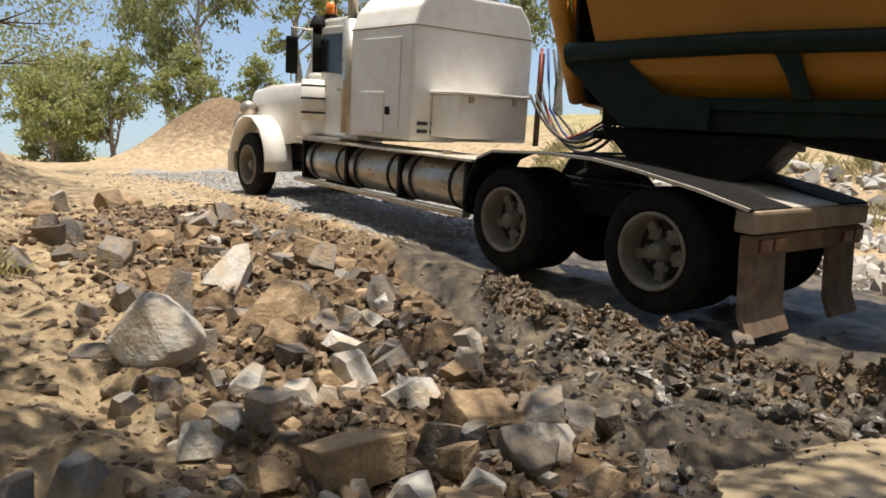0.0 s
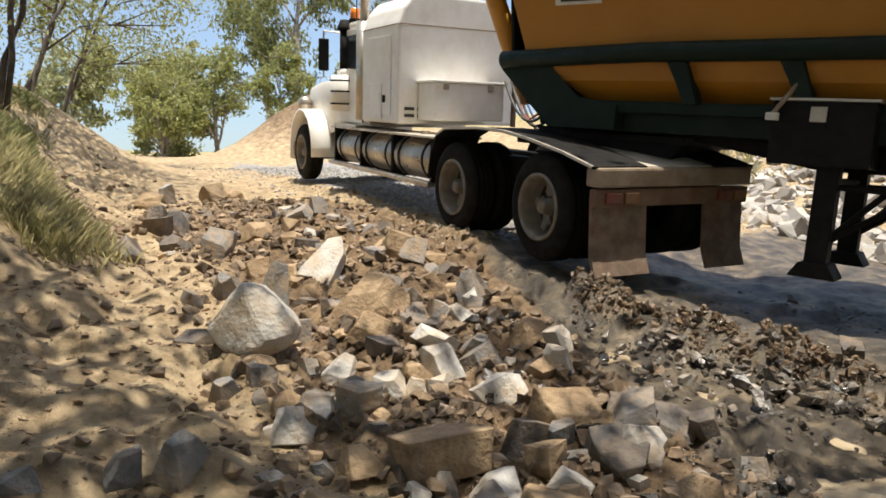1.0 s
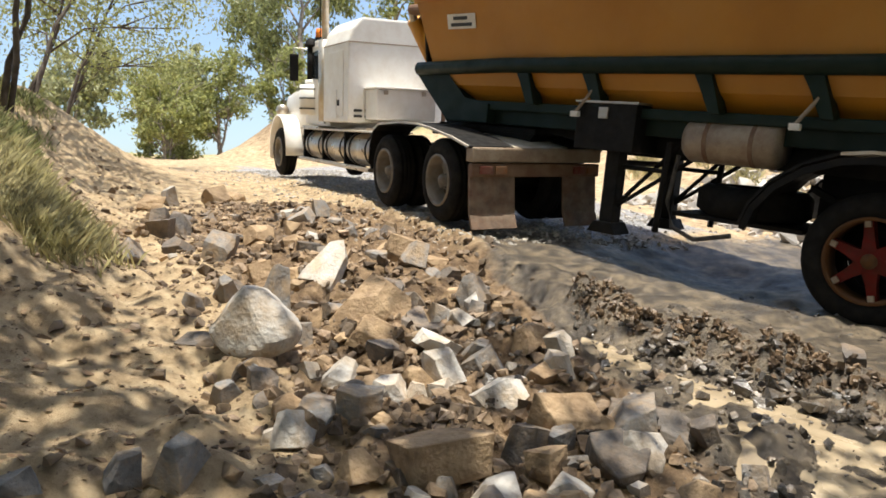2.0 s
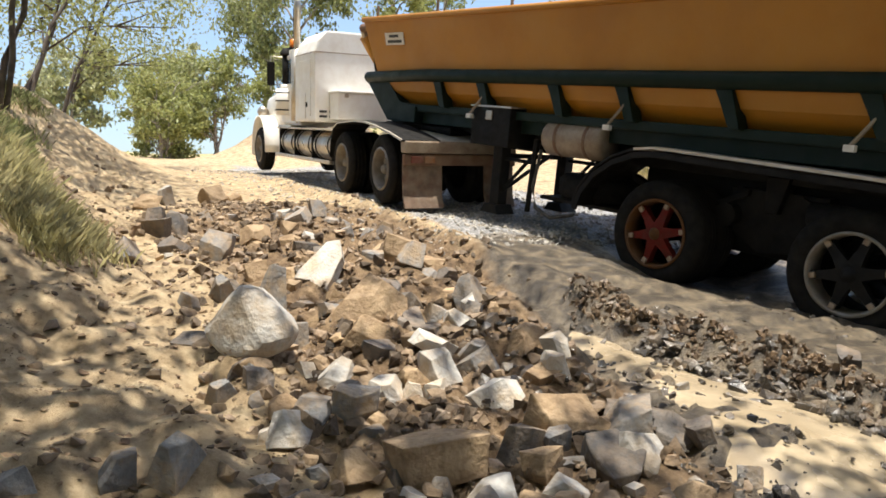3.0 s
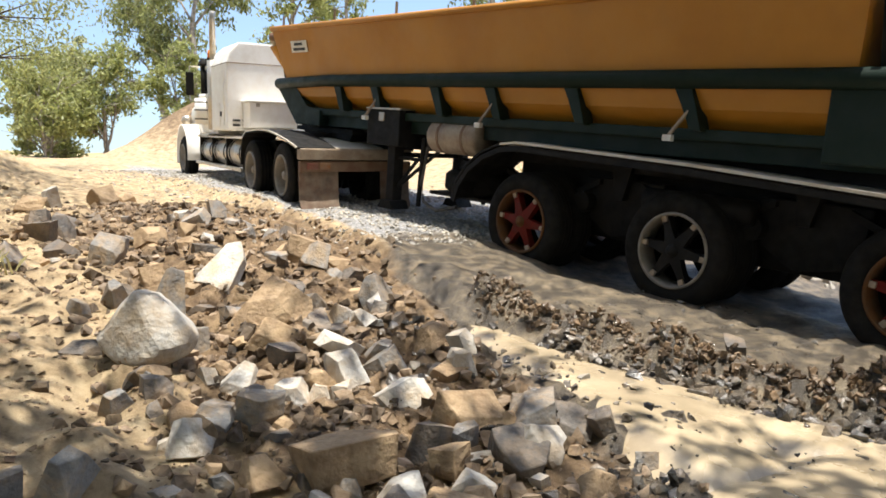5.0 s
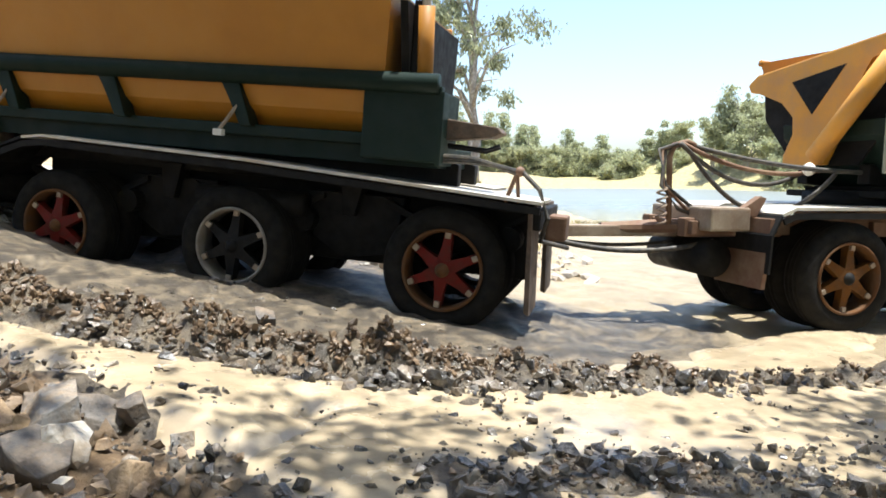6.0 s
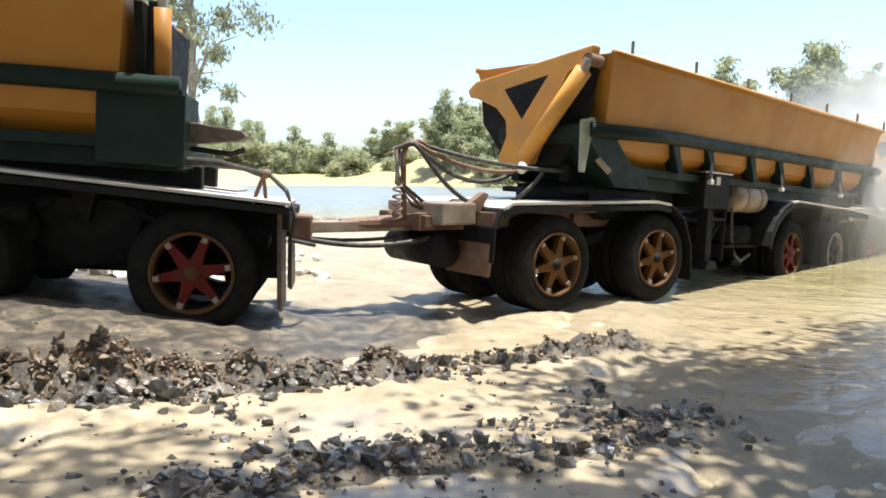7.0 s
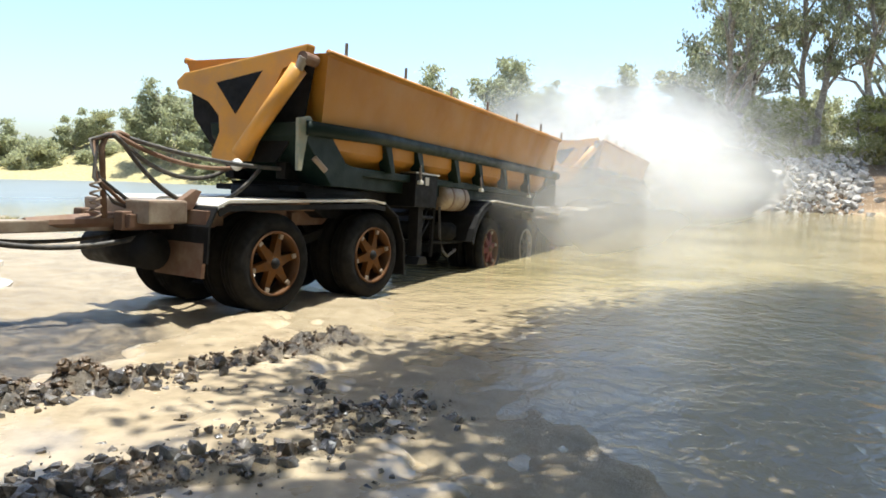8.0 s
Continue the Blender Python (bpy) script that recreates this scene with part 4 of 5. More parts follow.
    part("kingpin_plate", prism([(4.9, 1.20), (6.25, 1.26), (6.0, 1.0), (5.8, .90), (5.2, .90), (5.05, 1.0)], .05, .95, .01), BLACK, e, "greasy kingpin plate")
    wheels = []
    for x, paint, ring in ((1.65, RED_RIM, RUST_RIM), (0, BLACK, RIM), (-1.73, RED_RIM, RUST_RIM)):
        for side in (1, -1):
            y = LEFT + .02 if side > 0 else RIGHT - .02
            wheels.append(add_wheel(e, x, y, .5, .475, .30, "spider", (ring, paint), side))
    return e, wheels


# ---- converter dolly ----
def build_dolly():
    e = empty("converter_dolly", "dusty brown two-axle dolly with a long drawbar", "dolly", "dollies")
    for y in (.72, .12):
        part("frame_rail", box(-1.9, 1.3, y - .06, y + .06, .82, .98, .012), RUSTY, e, "rust-stained frame rail")
    for x in (1.15, .3, -.7, -1.6):
        part("crossmember", box(x, x + .12, .0, .84, .84, .96, .01), RUSTY, e)
    part("drawbar", box(1.2, 2.62, .33, .51, .80, .90, .015), DUSTY_STEEL, e, "long steel drawbar")
    for y in (.72, .12):
        part("drawbar_arm", pipe([(.9, y, .9), (1.9, .42, .87)], .05, 8), RUSTY, e)
    part("tow_eye", turned([(.05, .03), (.09, .03), (.09, -.03), (.05, -.03), (.05, .03)], 18), DUSTY_STEEL, e, "", False, at(2.66, .42, .84, 90))
    part("front_block", box(.82, 1.20, .05, 1.0, .88, 1.08, .02), DUSTY_STEEL, e, "boxy headboard")
    part("gusset", prism([(.75, 1.0), (1.0, 1.0), (.72, 1.18), (.66, 1.16)], .9, .98, .008), RUSTY, e)
    part("front_apron", prism([(.74, 1.0), (.78, 1.0), (.84, .42), (.80, .42)], .56, LEFT, .006), RUSTY, e, "rusty front apron")
    part("tank", pipe([(1.05, .0, .64), (1.05, .86, .64)], .16, 22), BLACK, e, "dark air tank", True)
    guard = [(.80, .55), (.78, .86), (.70, 1.02), (.58, 1.07), (-1.40, 1.09), (-1.62, 1.06), (-1.84, .92), (-1.98, .62), (-2.0, .24)]
    for y0, y1 in ((.56, 1.25), (RIGHT - .05, .28)):
        part("mudguard", strip(guard[2:6], y0, y1, .025), PLATE, e, "pale worn steel mudguard")
        part("mudguard_front", strip(guard[:3], y0, y1, .02), BLACK, e)
        part("rear_flap", strip(guard[5:], y0, y1, .02), BLACK, e, "black rear flap")
    part("guard_lip", strip([(x, z - .022) for x, z in guard[2:6]], 1.23, 1.252, -.05), BLACK, e)
    part("turntable_base", pipe([(-.73, .43, .98), (-.73, .43, 1.10)], .52, 30), RUSTY, e, "rusty turntable base", True)
    part("turntable", pipe([(-.73, .43, 1.10), (-.73, .43, 1.22)], .46, 30), BLACK, e, "dark turntable", True)
    post = part("hose_post", pipe([(1.36, .62, .92), (1.38, .62, 1.50), (1.34, .62, 1.60), (1.22, .62, 1.63), (1.14, .62, 1.60)], .026, 8), RUSTY, e, "bent hose post", True)
    part("coil_spring", pipe([(1.46 + .04 * math.cos(a), .66 + .04 * math.sin(a), .92 + .011 * a) for a in np.arange(0, 30, .5)], .010, 5), DUSTY_STEEL, post)
    for k, (x, y, z, drop, mat) in enumerate(((-.30, .95, 1.40, .05, HOSE_BLACK), (-.12, .85, 1.38, .46, HOSE_BLACK), (-.25, .55, 1.42, .12, RUSTY), (-.2, .35, 1.40, .22, HOSE_BLACK))):
        part("air_hose", pipe(sag((1.20 + .04 * k, .60 + .03 * k, 1.61), (x, y, z), drop, 18), .021, 8), mat, e, "drooping air hose", True)
    for k in range(3):
        part("riser_hose", pipe([(1.22 + .05 * k, .60 + .02 * k, 1.61), (1.42 + .03 * k, .62, 1.56), (1.46 - .02 * k, .64, 1.25), (1.30 - .08 * k, .66, 1.05), (1.02 - .06 * k, .68, .95)], .017, 7), (HOSE_BLACK, RUSTY, HOSE_BLACK)[k], e, "", True)
    part("lamp", turned([(0, .03), (.05, .025), (.06, 0), (.05, -.03), (0, -.035)], 16), SIGN_WHITE, e, "round pale lamp", True, at(.05, .72, 1.42, 0, 0, -70))
    part("drawbar_hose", pipe(sag((2.6, .5, .84), (1.0, .75, .78), .12), .024, 8), HOSE_BLACK, e, "heavy hose below the drawbar", True)
    part("drawbar_hose", pipe(sag((2.62, .38, .82), (1.1, .4, .76), .07), .018, 8), HOSE_BLACK, e, "", True)
    for x in (0, -1.46):
        part("axle", pipe([(x, RIGHT + .1, .5), (x, LEFT - .1, .5)], .075, 10), BLACK, e)
    for y in (.78, .05):
        part("spring", prism([(.5, .9), (-.73, .6), (-1.96, .9), (-1.96, .96), (-.73, .70), (.5, .96)], y - .05, y + .05, .006), BLACK, e)
    wheels = []
    for x in (0, -1.46):
        for side in (1, -1):
            y = LEFT + .02 if side > 0 else RIGHT - .02
            wheels.append(add_wheel(e, x, y, .5, .475, .30, "spider", (RUST_RIM, ORANGE_RIM), side))
    return e, wheels


MOVER_ROWS = [
    (0, 2.263, 5.698, 0.627, 38.00, 8.68),
    (1, 0.981, 6.549, 0.933, 33.88, 7.89),
    (1.5, 0.463, 7.331, 1.113, 33.78, 7.19),
    (3, -0.898, 9.655, 1.467, 33.69, 6.54),
    (3.5, -1.168, 9.952, 1.533, 33.09, 6.23),
    (4, -1.307, 10.126, 1.542, 32.81, 6.06),
    (5.5, -0.870, 10.143, 1.361, 28.33, 5.79),
    (8, -0.870, 10.143, 1.361, 28.33, 5.79),
]
TRAILER_ROWS = [
    (0, 6.869, 3.404, 0.038, 58.15, 6.99),
    (1, 5.634, 4.163, 0.059, 58.36, 7.62),
    (1.5, 4.975, 4.748, 0.179, 55.59, 8.18),
    (3, 2.999, 6.495, 0.457, 45.95, 9.21),
    (3.5, 2.696, 6.672, 0.543, 44.57, 8.82),
    (4, 2.510, 6.793, 0.584, 44.06, 8.53),
    (5.5, 2.826, 6.633, 0.534, 40.41, 7.18),
    (6, 2.913, 6.543, 0.429, 40.59, 4.60),
    (6.5, 3.141, 6.582, 0.352, 40.26, 3.30),
    (7, 3.223, 6.669, 0.349, 41.38, 3.58),
    (7.5, 3.321, 6.756, 0.316, 42.64, 4.23),
    (8, 3.321, 6.756, 0.316, 42.64, 4.23),
]

# where the second and third sets stand once they have stopped: x, y, z, heading, climb
DOLLY_REST = (6.884, 4.114, .127, 68.39, 1.1)
SECOND_REST = (13.25, 2.45, -.21, 76.26, 3.16)
THIRD_DOLLY_REST = (17.6, 1.35, -.24, 78.0, .5)
THIRD_REST = (24.1, .1, -.36, 79.0, 2.4)

mover, mover_wheels = build_mover()
trailer, trailer_wheels = build_trailer()
second = copy_thing(trailer, at(0, 0, 0))
third = copy_thing(trailer, at(0, 0, 0))
dolly, dolly_wheels = build_dolly()
third_dolly = copy_thing(dolly, at(0, 0, 0))
front_hopper = [c for c in trailer.children if c.name.startswith("hopper")][0]
plate = part("name_plate", box(5.55, 5.95, 0, .006, 0, .15, .001), SIGN_WHITE, front_hopper, "small white sticker with dark print", m=at(0, LEFT + .088, 2.18, -14.0))
for k, (x0, x1) in enumerate(((5.66, 5.86), (5.60, 5.90))):
    part("print", box(x0, x1, .006, .009, .09 - .065 * k, .125 - .065 * k, 0), INK, plate)
PALE_GREEN = material("worn_green_paint", (.20, .24, .17), (.30, .31, .24), .6, scale=5, dirt=DUST, dirt_amount=.5, dirt_scale=6, bump=.1)
bracket = part("nose_bracket", prism([(6.60, 1.86), (6.42, 1.90), (6.30, 1.80), (6.46, 1.70), (6.52, 1.36), (6.58, 1.36)], LEFT - .06, LEFT - .02, .008), PALE_GREEN, second, "worn pale green bracket")
part("hook", pipe([(6.36, LEFT, 1.50), (6.24, LEFT + .06, 1.38)], .03, 8), DUSTY_STEEL, bracket)
tagged(trailer, "orange side-tipping trailer with red six-spoke wheels, hooked to the prime mover")
tagged(second, "orange side-tipping trailer standing in shallow water behind its dolly")
tagged(third, "last orange side-tipping trailer, half lost in dust over the water")
tagged(third_dolly, "dusty dolly standing in the river before the last trailer")


def rest_pose(x, y, z, heading, climb):
    return at(x, y, z, 0, -climb, heading + 90)


def gone(rows):
    """Distance rolled along a list of rows, time by time, backwards counted off."""
    out, total = [(rows[0][0], 0.0)], 0.0
    for a, b in zip(rows, rows[1:]):
        ahead = math.radians((a[4] + b[4]) / 2)
        total += -(b[1] - a[1]) * math.sin(ahead) + (b[2] - a[2]) * math.cos(ahead)
        out.append((b[0], total))
    return out


def spin_rows(wheel, rolled, radius):
    times, dist = [r[0] for r in rolled], [r[1] for r in rolled]
    base = wheel.matrix_basis.copy()
    turned_about = -1 if base.to_3x3()[1][1] < 0 else 1
    return [(t, base @ pose(0, 0, 0, 0, turned_about * math.degrees(float(np.interp(t, times, dist)) / radius), 0)) for t in np.linspace(0, 8, 41)]


def follow_rows(rest, rolled):
    x, y, z, heading, climb = rest
    last = rolled[-1][1]
    times, dist = [r[0] for r in rolled], [r[1] for r in rolled]
    rows = []
    for t in (0, 1, 1.5, 3, 3.5, 4, 5.5, 6, 6.5, 7, 8):
        back = float(np.interp(7, times, dist)) - float(np.interp(min(t, 7), times, dist))
        h = math.radians(heading)
        rows.append((t, rest_pose(x + math.sin(h) * back, y - math.cos(h) * back, z, heading, climb)))
    return rows


# ---- rocks ----
def hull(seed, points=15, flat=.75):
    """Corners and faces of one broken stone, about one unit wide, its base near z = 0."""
    r = random.Random(seed)
    b = bmesh.new()
    for _ in range(points):
        p = Vector((r.uniform(-1, 1), r.uniform(-1, 1), r.uniform(-1, 1)))
        p = p / max(abs(p.x), abs(p.y), abs(p.z)) * r.uniform(.75, 1)
        b.verts.new((p.x * .5, p.y * .5 * r.uniform(.8, 1), p.z * .5 * flat + .3))
    res = bmesh.ops.convex_hull(b, input=list(b.verts))
    bmesh.ops.delete(b, geom=[v for v in b.verts if not v.link_faces], context="VERTS")
    bmesh.ops.dissolve_limit(b, angle_limit=.22, verts=list(b.verts), edges=list(b.edges))
    return b


def split_stone(seed, kind):
    """A quarried stone one unit wide on z = 0: a block, slab or wedge, knocked about by a few clean breaks."""
    r = random.Random(seed)
    b = bmesh.new()
    bmesh.ops.create_cube(b, size=1, matrix=Matrix.Translation((0, 0, .5)))
    breaks = {"block": 4, "slab": 5, "wedge": 4}[kind]
    if kind == "wedge":
        for v in b.verts:
            if v.co.z > .5:
                v.co.x, v.co.y = v.co.x * .42 - .08, v.co.y * .5 + .1
    else:
        for v in b.verts:
            v.co += Vector((r.uniform(-.15, .15), r.uniform(-.15, .15), r.uniform(-.16, .16)))
    for k in range(breaks):
        a, up = r.uniform(0, 6.28), r.uniform(-.25, .8)
        d = Vector((math.cos(a), math.sin(a), up)).normalized()
        bmesh.ops.bisect_plane(b, geom=list(b.verts) + list(b.edges) + list(b.faces), plane_co=Vector((0, 0, .5)) + d * r.uniform(.36, .5), plane_no=d, clear_outer=True)
        rim = [e for e in b.edges if len(e.link_faces) == 1]
        if rim:
            bmesh.ops.contextual_create(b, geom=rim)
    bmesh.ops.recalc_face_normals(b, faces=list(b.faces))
    return b


def rock_mesh(seed, tone, kind):
    b = split_stone(seed, kind)
    bmesh.ops.bevel(b, geom=list(b.edges), offset=.018, segments=1, profile=.5, affect="EDGES", clamp_overlap=True)
    bmesh.ops.triangulate(b, faces=list(b.faces))
    for _ in range(2):
        bmesh.ops.subdivide_edges(b, edges=[e for e in b.edges if e.calc_length() > .2], cuts=1)
        bmesh.ops.triangulate(b, faces=list(b.faces))
    for v in b.verts:
        v.co += noise.noise_vector(v.co * 3.2 + Vector((seed, 0, 0))) * .016 + noise.noise_vector(v.co * 9) * .010
    b.transform(GROW)
    me = bpy.data.meshes.new("rock")
    b.to_mesh(me)
    b.free()
    me.materials.append(STONE[tone])
    return me


KINDS = ("block", "slab", "block", "block", "slab", "wedge")
ROCK_MESHES = [[rock_mesh(10 * tone + k, tone, kind) for k, kind in enumerate(KINDS)] for tone in range(4)]


def boulder_mesh(seed, tone):
    """A worn boulder: broad foot, leaning shoulders and a blunt peak set off its middle."""
    b = bmesh.new()
    bmesh.ops.create_icosphere(b, subdivisions=4, radius=.5, matrix=Matrix.Translation((0, 0, .5)))
    r = random.Random(seed)
    planes = [(Vector((math.cos(a), math.sin(a), u)).normalized(), r.uniform(.27, .36)) for a, u in ((.2, .75), (1.5, .5), (2.6, .6), (3.5, .9), (4.4, .35), (5.3, .6), (4.9, 1.6), (1.0, 6))]
    for v in b.verts:
        p = v.co - Vector((0, 0, .5))
        p.xy *= 1.25 - .55 * (p.z + .5)
        for d, far in planes:
            over = p.dot(d) - far
            if over > 0:
                p -= d * over * .85
        v.co = p + Vector((-.05 * p.z, 0, .5)) + noise.noise_vector(p * 3 + Vector((seed, 0, 0))) * .03 + noise.noise_vector(p * 10) * .010
    b.transform(GROW)
    me = bpy.data.meshes.new("rock")
    b.to_mesh(me)
    b.free()
    me.materials.append(STONE[tone])
    return me


BOULDER = boulder_mesh(4, 1)
TONE_LABEL = ("grey broken rock lying in rubble", "pale angular rock lying in rubble", "brown dusty rock lying in rubble", "dark broken rock half sunk in mud")
# x, y, width, height, tone
HEAP_A = [
    (-2.75, 6.04, 0.44, 0.29, 0),
    (-2.54, 6.59, 0.32, 0.24, 2),
    (-2.15, 6.33, 0.25, 0.18, 2),
    (-3.18, 5.38, 0.22, 0.20, 0),
    (-3.38, 6.67, 0.27, 0.30, 3),
    (-2.22, 5.02, 0.26, 0.26, 0),
    (-2.34, 4.69, 0.15, 0.13, 0),
    (-2.06, 5.31, 0.26, 0.21, 2),
    (-1.01, 4.36, 0.34, 0.22, 2),
    (0.02, 2.98, 0.17, 0.12, 2),
]
HEAP_B = [
    (-0.30, 4.10, 0.21, 0.16, 0),
    (-0.42, 4.32, 0.20, 0.19, 0),
    (0.17, 4.29, 0.16, 0.20, 1),
    (0.09, 3.96, 0.17, 0.15, 1),
    (0.73, 3.36, 0.15, 0.11, 3),
    (-1.07, 3.92, 0.22, 0.16, 1),
    (-0.88, 3.39, 0.22, 0.14, 0),
    (-1.60, 3.56, 0.20, 0.16, 0),
    (-1.43, 3.61, 0.16, 0.10, 3),
    (-0.71, 4.87, 0.19, 0.17, 0),
    (-0.45, 5.09, 0.30, 0.24, 0),
    (-1.19, 6.11, 0.33, 0.24, 2),
    (-0.51, 5.42, 0.19, 0.13, 0),
    (-1.36, 2.62, 0.26, 0.17, 0),
    (-1.60, 2.57, 0.17, 0.15, 0),
    (-1.85, 2.35, 0.14, 0.10, 0),
]
HEAP_C = [
    (-0.22, 2.77, 0.24, 0.14, 1),
    (-0.49, 2.72, 0.17, 0.08, 1),
    (0.12, 2.77, 0.19, 0.13, 1),
    (-0.73, 2.86, 0.21, 0.14, 2),
    (-0.99, 3.39, 0.12, 0.10, 1),
    (-4.02, 8.89, 0.50, 0.25, 2),
    (-4.01, 9.29, 0.30, 0.19, 2),
    (-4.17, 7.49, 0.37, 0.18, 2),
    (-0.51, 3.81, 0.18, 0.12, 1),
    (-0.65, 3.74, 0.15, 0.12, 1),
    (-4.33, 8.31, 0.20, 0.27, 1),
    (0.87, 3.07, 0.12, 0.09, 0),
    (0.76, 4.00, 0.08, 0.06, 1),
    (1.78, 4.43, 0.19, 0.16, 3),
]


def put_rock(x, y, wide, tall, tone, k):
    r = random.Random(k * 7 + 1)
    ob = new("rock", ROCK_MESHES[tone][k % 6])
    span = wide * r.uniform(.65, 1.0)
    ob.matrix_basis = (at(x, y, height_at(x, y) - tall * .3, r.uniform(-26, 26), r.uniform(-26, 26), r.uniform(0, 360))
                       @ Matrix.Diagonal((wide * .88, span * .88, tall, 1)))
    return tagged(ob, TONE_LABEL[tone], "rock", "rocks on the bank", "")


def set_rock(x, y, size, turn, mesh, label, sink=.03):
    """One of the large stones, laid by hand: size and turn each in x, y and z."""
    ob = new("rock", mesh)
    ob.matrix_basis = at(x, y, height_at(x, y) - sink, *turn) @ Matrix.Diagonal((*size, 1))
    return tagged(ob, label, "rock", "rocks on the bank", "")


set_rock(-1.62, 4.03, (.52, .46, .50), (6, 0, 8), BOULDER, "large pale boulder with a pointed top among the rubble")
set_rock(-1.68, 5.36, (.31, .16, .42), (-38, 16, -6), ROCK_MESHES[1][1], "pale slab standing on its edge in the soil", .08)
set_rock(-.41, 2.98, (.42, .30, .21), (-7, -7, 24), ROCK_MESHES[2][0], "brown block with a flat sunlit top", .05)
set_rock(.38, 3.06, (.24, .20, .19), (-22, 3, -12), ROCK_MESHES[1][3], "square pale grey block tipped towards the rut", .04)
set_rock(-1.22, 4.62, (.36, .14, .40), (-32, 30, -15), ROCK_MESHES[2][4], "brown slab leaning against the pale boulder", .08)
set_rock(-1.78, 4.62, (.20, .22, .42), (-8, 16, 30), ROCK_MESHES[0][2], "grey pointed stone standing behind the boulder", .05)
set_rock(.50, 3.45, (.42, .16, .13), (-12, 6, -14), ROCK_MESHES[3][0], "long dark block at the edge of the heap", .04)
set_rock(.10, 3.31, (.32, .28, .22), (-24, 14, 38), ROCK_MESHES[2][3], "rust-brown broken block in the rubble", .05)
set_rock(-.14, 3.62, (.26, .14, .15), (-20, -26, 30), ROCK_MESHES[1][0], "pale brown stone tipped on its side", .03)
set_rock(-1.11, 3.11, (.21, .16, .20), (-24, 3, 10), ROCK_MESHES[1][3], "small pale block with a notched top", .04)
for k, row in enumerate(HEAP_A + HEAP_B + HEAP_C):
    put_rock(*row, k)
rr = random.Random(77)
for k in range(210):
    v = rr.uniform(1.8, 8.4)
    w = rr.uniform(.6, min(1.6 + .24 * v, 2.8))
    x, y = -.55 * v + .83 * w, .83 * v + .55 * w
    s = .08 + .22 * rr.random() ** 1.8
    put_rock(x, y, s, s * rr.uniform(.35, .8), rr.choice((0, 0, 1, 2, 2, 3, 3)), 100 + k)


def scatter(name, places, mat, label, category="rubble", flat=.8):
    """Many small stones in one mesh."""
    stones = []
    for s in range(14):
        b = hull(500 + s, 12, flat)
        b.verts.index_update()
        stones.append((np.array([v.co[:] for v in b.verts]), [[v.index for v in f.verts] for f in b.faces]))
        b.free()
    verts, faces, n = [], [], 0
    r = random.Random(5)
    for x, y, z, s in places:
        co, fs = stones[r.randrange(14)]
        m = np.array(Euler((r.uniform(-.5, .5), r.uniform(-.5, .5), r.uniform(0, 6.28))).to_matrix())
        p = (co * (s, s * r.uniform(.6, 1), s * r.uniform(.6, 1))) @ m.T + (x, y, z - s * .12)
        verts.append(p * UNIT)
        faces += [[i + n for i in f] for f in fs]
        n += len(co)
    me = bpy.data.meshes.new(name)
    me.from_pydata(np.concatenate(verts).tolist(), [], faces)
    me.materials.append(mat)
    return tagged(new(name, me), label, category, kind="stuff")


def on_ground(xs, ys, sizes):
    zs = height(np.array(xs), np.array(ys))
    return list(zip(xs, ys, zs, sizes))


def band(count, line, wide, small, large, seed, start=0.0, stop=1.0):
    r = random.Random(seed)
    xs, ys, ss = [], [], []
    for _ in range(count):
        f = r.uniform(start, stop) * (len(line) - 1)
        i = min(int(f), len(line) - 2)
        f -= i
        a, b = line[i], line[i + 1]
        xs.append(a[0] + (b[0] - a[0]) * f + r.gauss(0, wide))
        ys.append(a[1] + (b[1] - a[1]) * f + r.gauss(0, wide))
        ss.append(small + (large - small) * r.random() ** 3)
    return on_ground(xs, ys, ss)


r = random.Random(9)
xs, ys, ss = [], [], []
for _ in range(8500):
    v = r.uniform(1.4, 9.5)
    w = .3 + (min(1.6 + .25 * v, 3.0)) * (r.random() + r.random()) / 2 + r.gauss(0, .12)
    xs.append(-.55 * v + .83 * w)
    ys.append(.83 * v + .55 * w)
    ss.append(.014 + .11 * r.random() ** 4)
scatter("rubble", on_ground(xs, ys, ss), RUBBLE, "heap of dusty broken stones and clods on the bank")
FOOT_A = [(x * .96 - .02, y * .96 - .04) for x, y in RIDGE_A]
wet = band(250, RIDGE_A, .08, .010, .08, 21, .0, .9) + band(200, FOOT_A, .08, .03, .16, 25, .1, .85) + band(420, RIDGE_B, .17, .012, .15, 22) + band(500, [(-.1, 3.7), (.4, 3.2), (.9, 2.8), (1.5, 2.4), (2.0, 2.1)], .2, .012, .11, 24)
wet = [(x, y, z - .1 * s, s) for x, y, z, s in wet] + [(x, y, z + .03, s) for x, y, z, s in band(330, FOOT_A, .07, .03, .14, 31, .1, .9)]
clods = band(4600, RIDGE_A, .055, .010, .07, 26, .0, .8) + band(1100, RIDGE_A, .09, .010, .05, 27, .7, 1.0) + band(1300, RIDGE_B, .13, .010, .05, 28)
clods = [(x, y, z - .2 * s, s) for x, y, z, s in clods]
scatter("mud_clods", clods, MUD_CLOD, "crumbling clods of dark wet mud pushed up beside the wheel ruts", "mud", 1.0)
scatter("wet_rubble", wet, WET_RUBBLE, "wet dark stones and mud clods along the wheel ruts")
xs, ys, ss = [], [], []
for _ in range(1900):
    v, w = r.uniform(-1.0, 4.2), r.uniform(2.2, 5.0)
    xs.append(-.55 * v + .83 * w)
    ys.append(.83 * v + .55 * w)
    ss.append(.014 + .075 * r.random() ** 4)
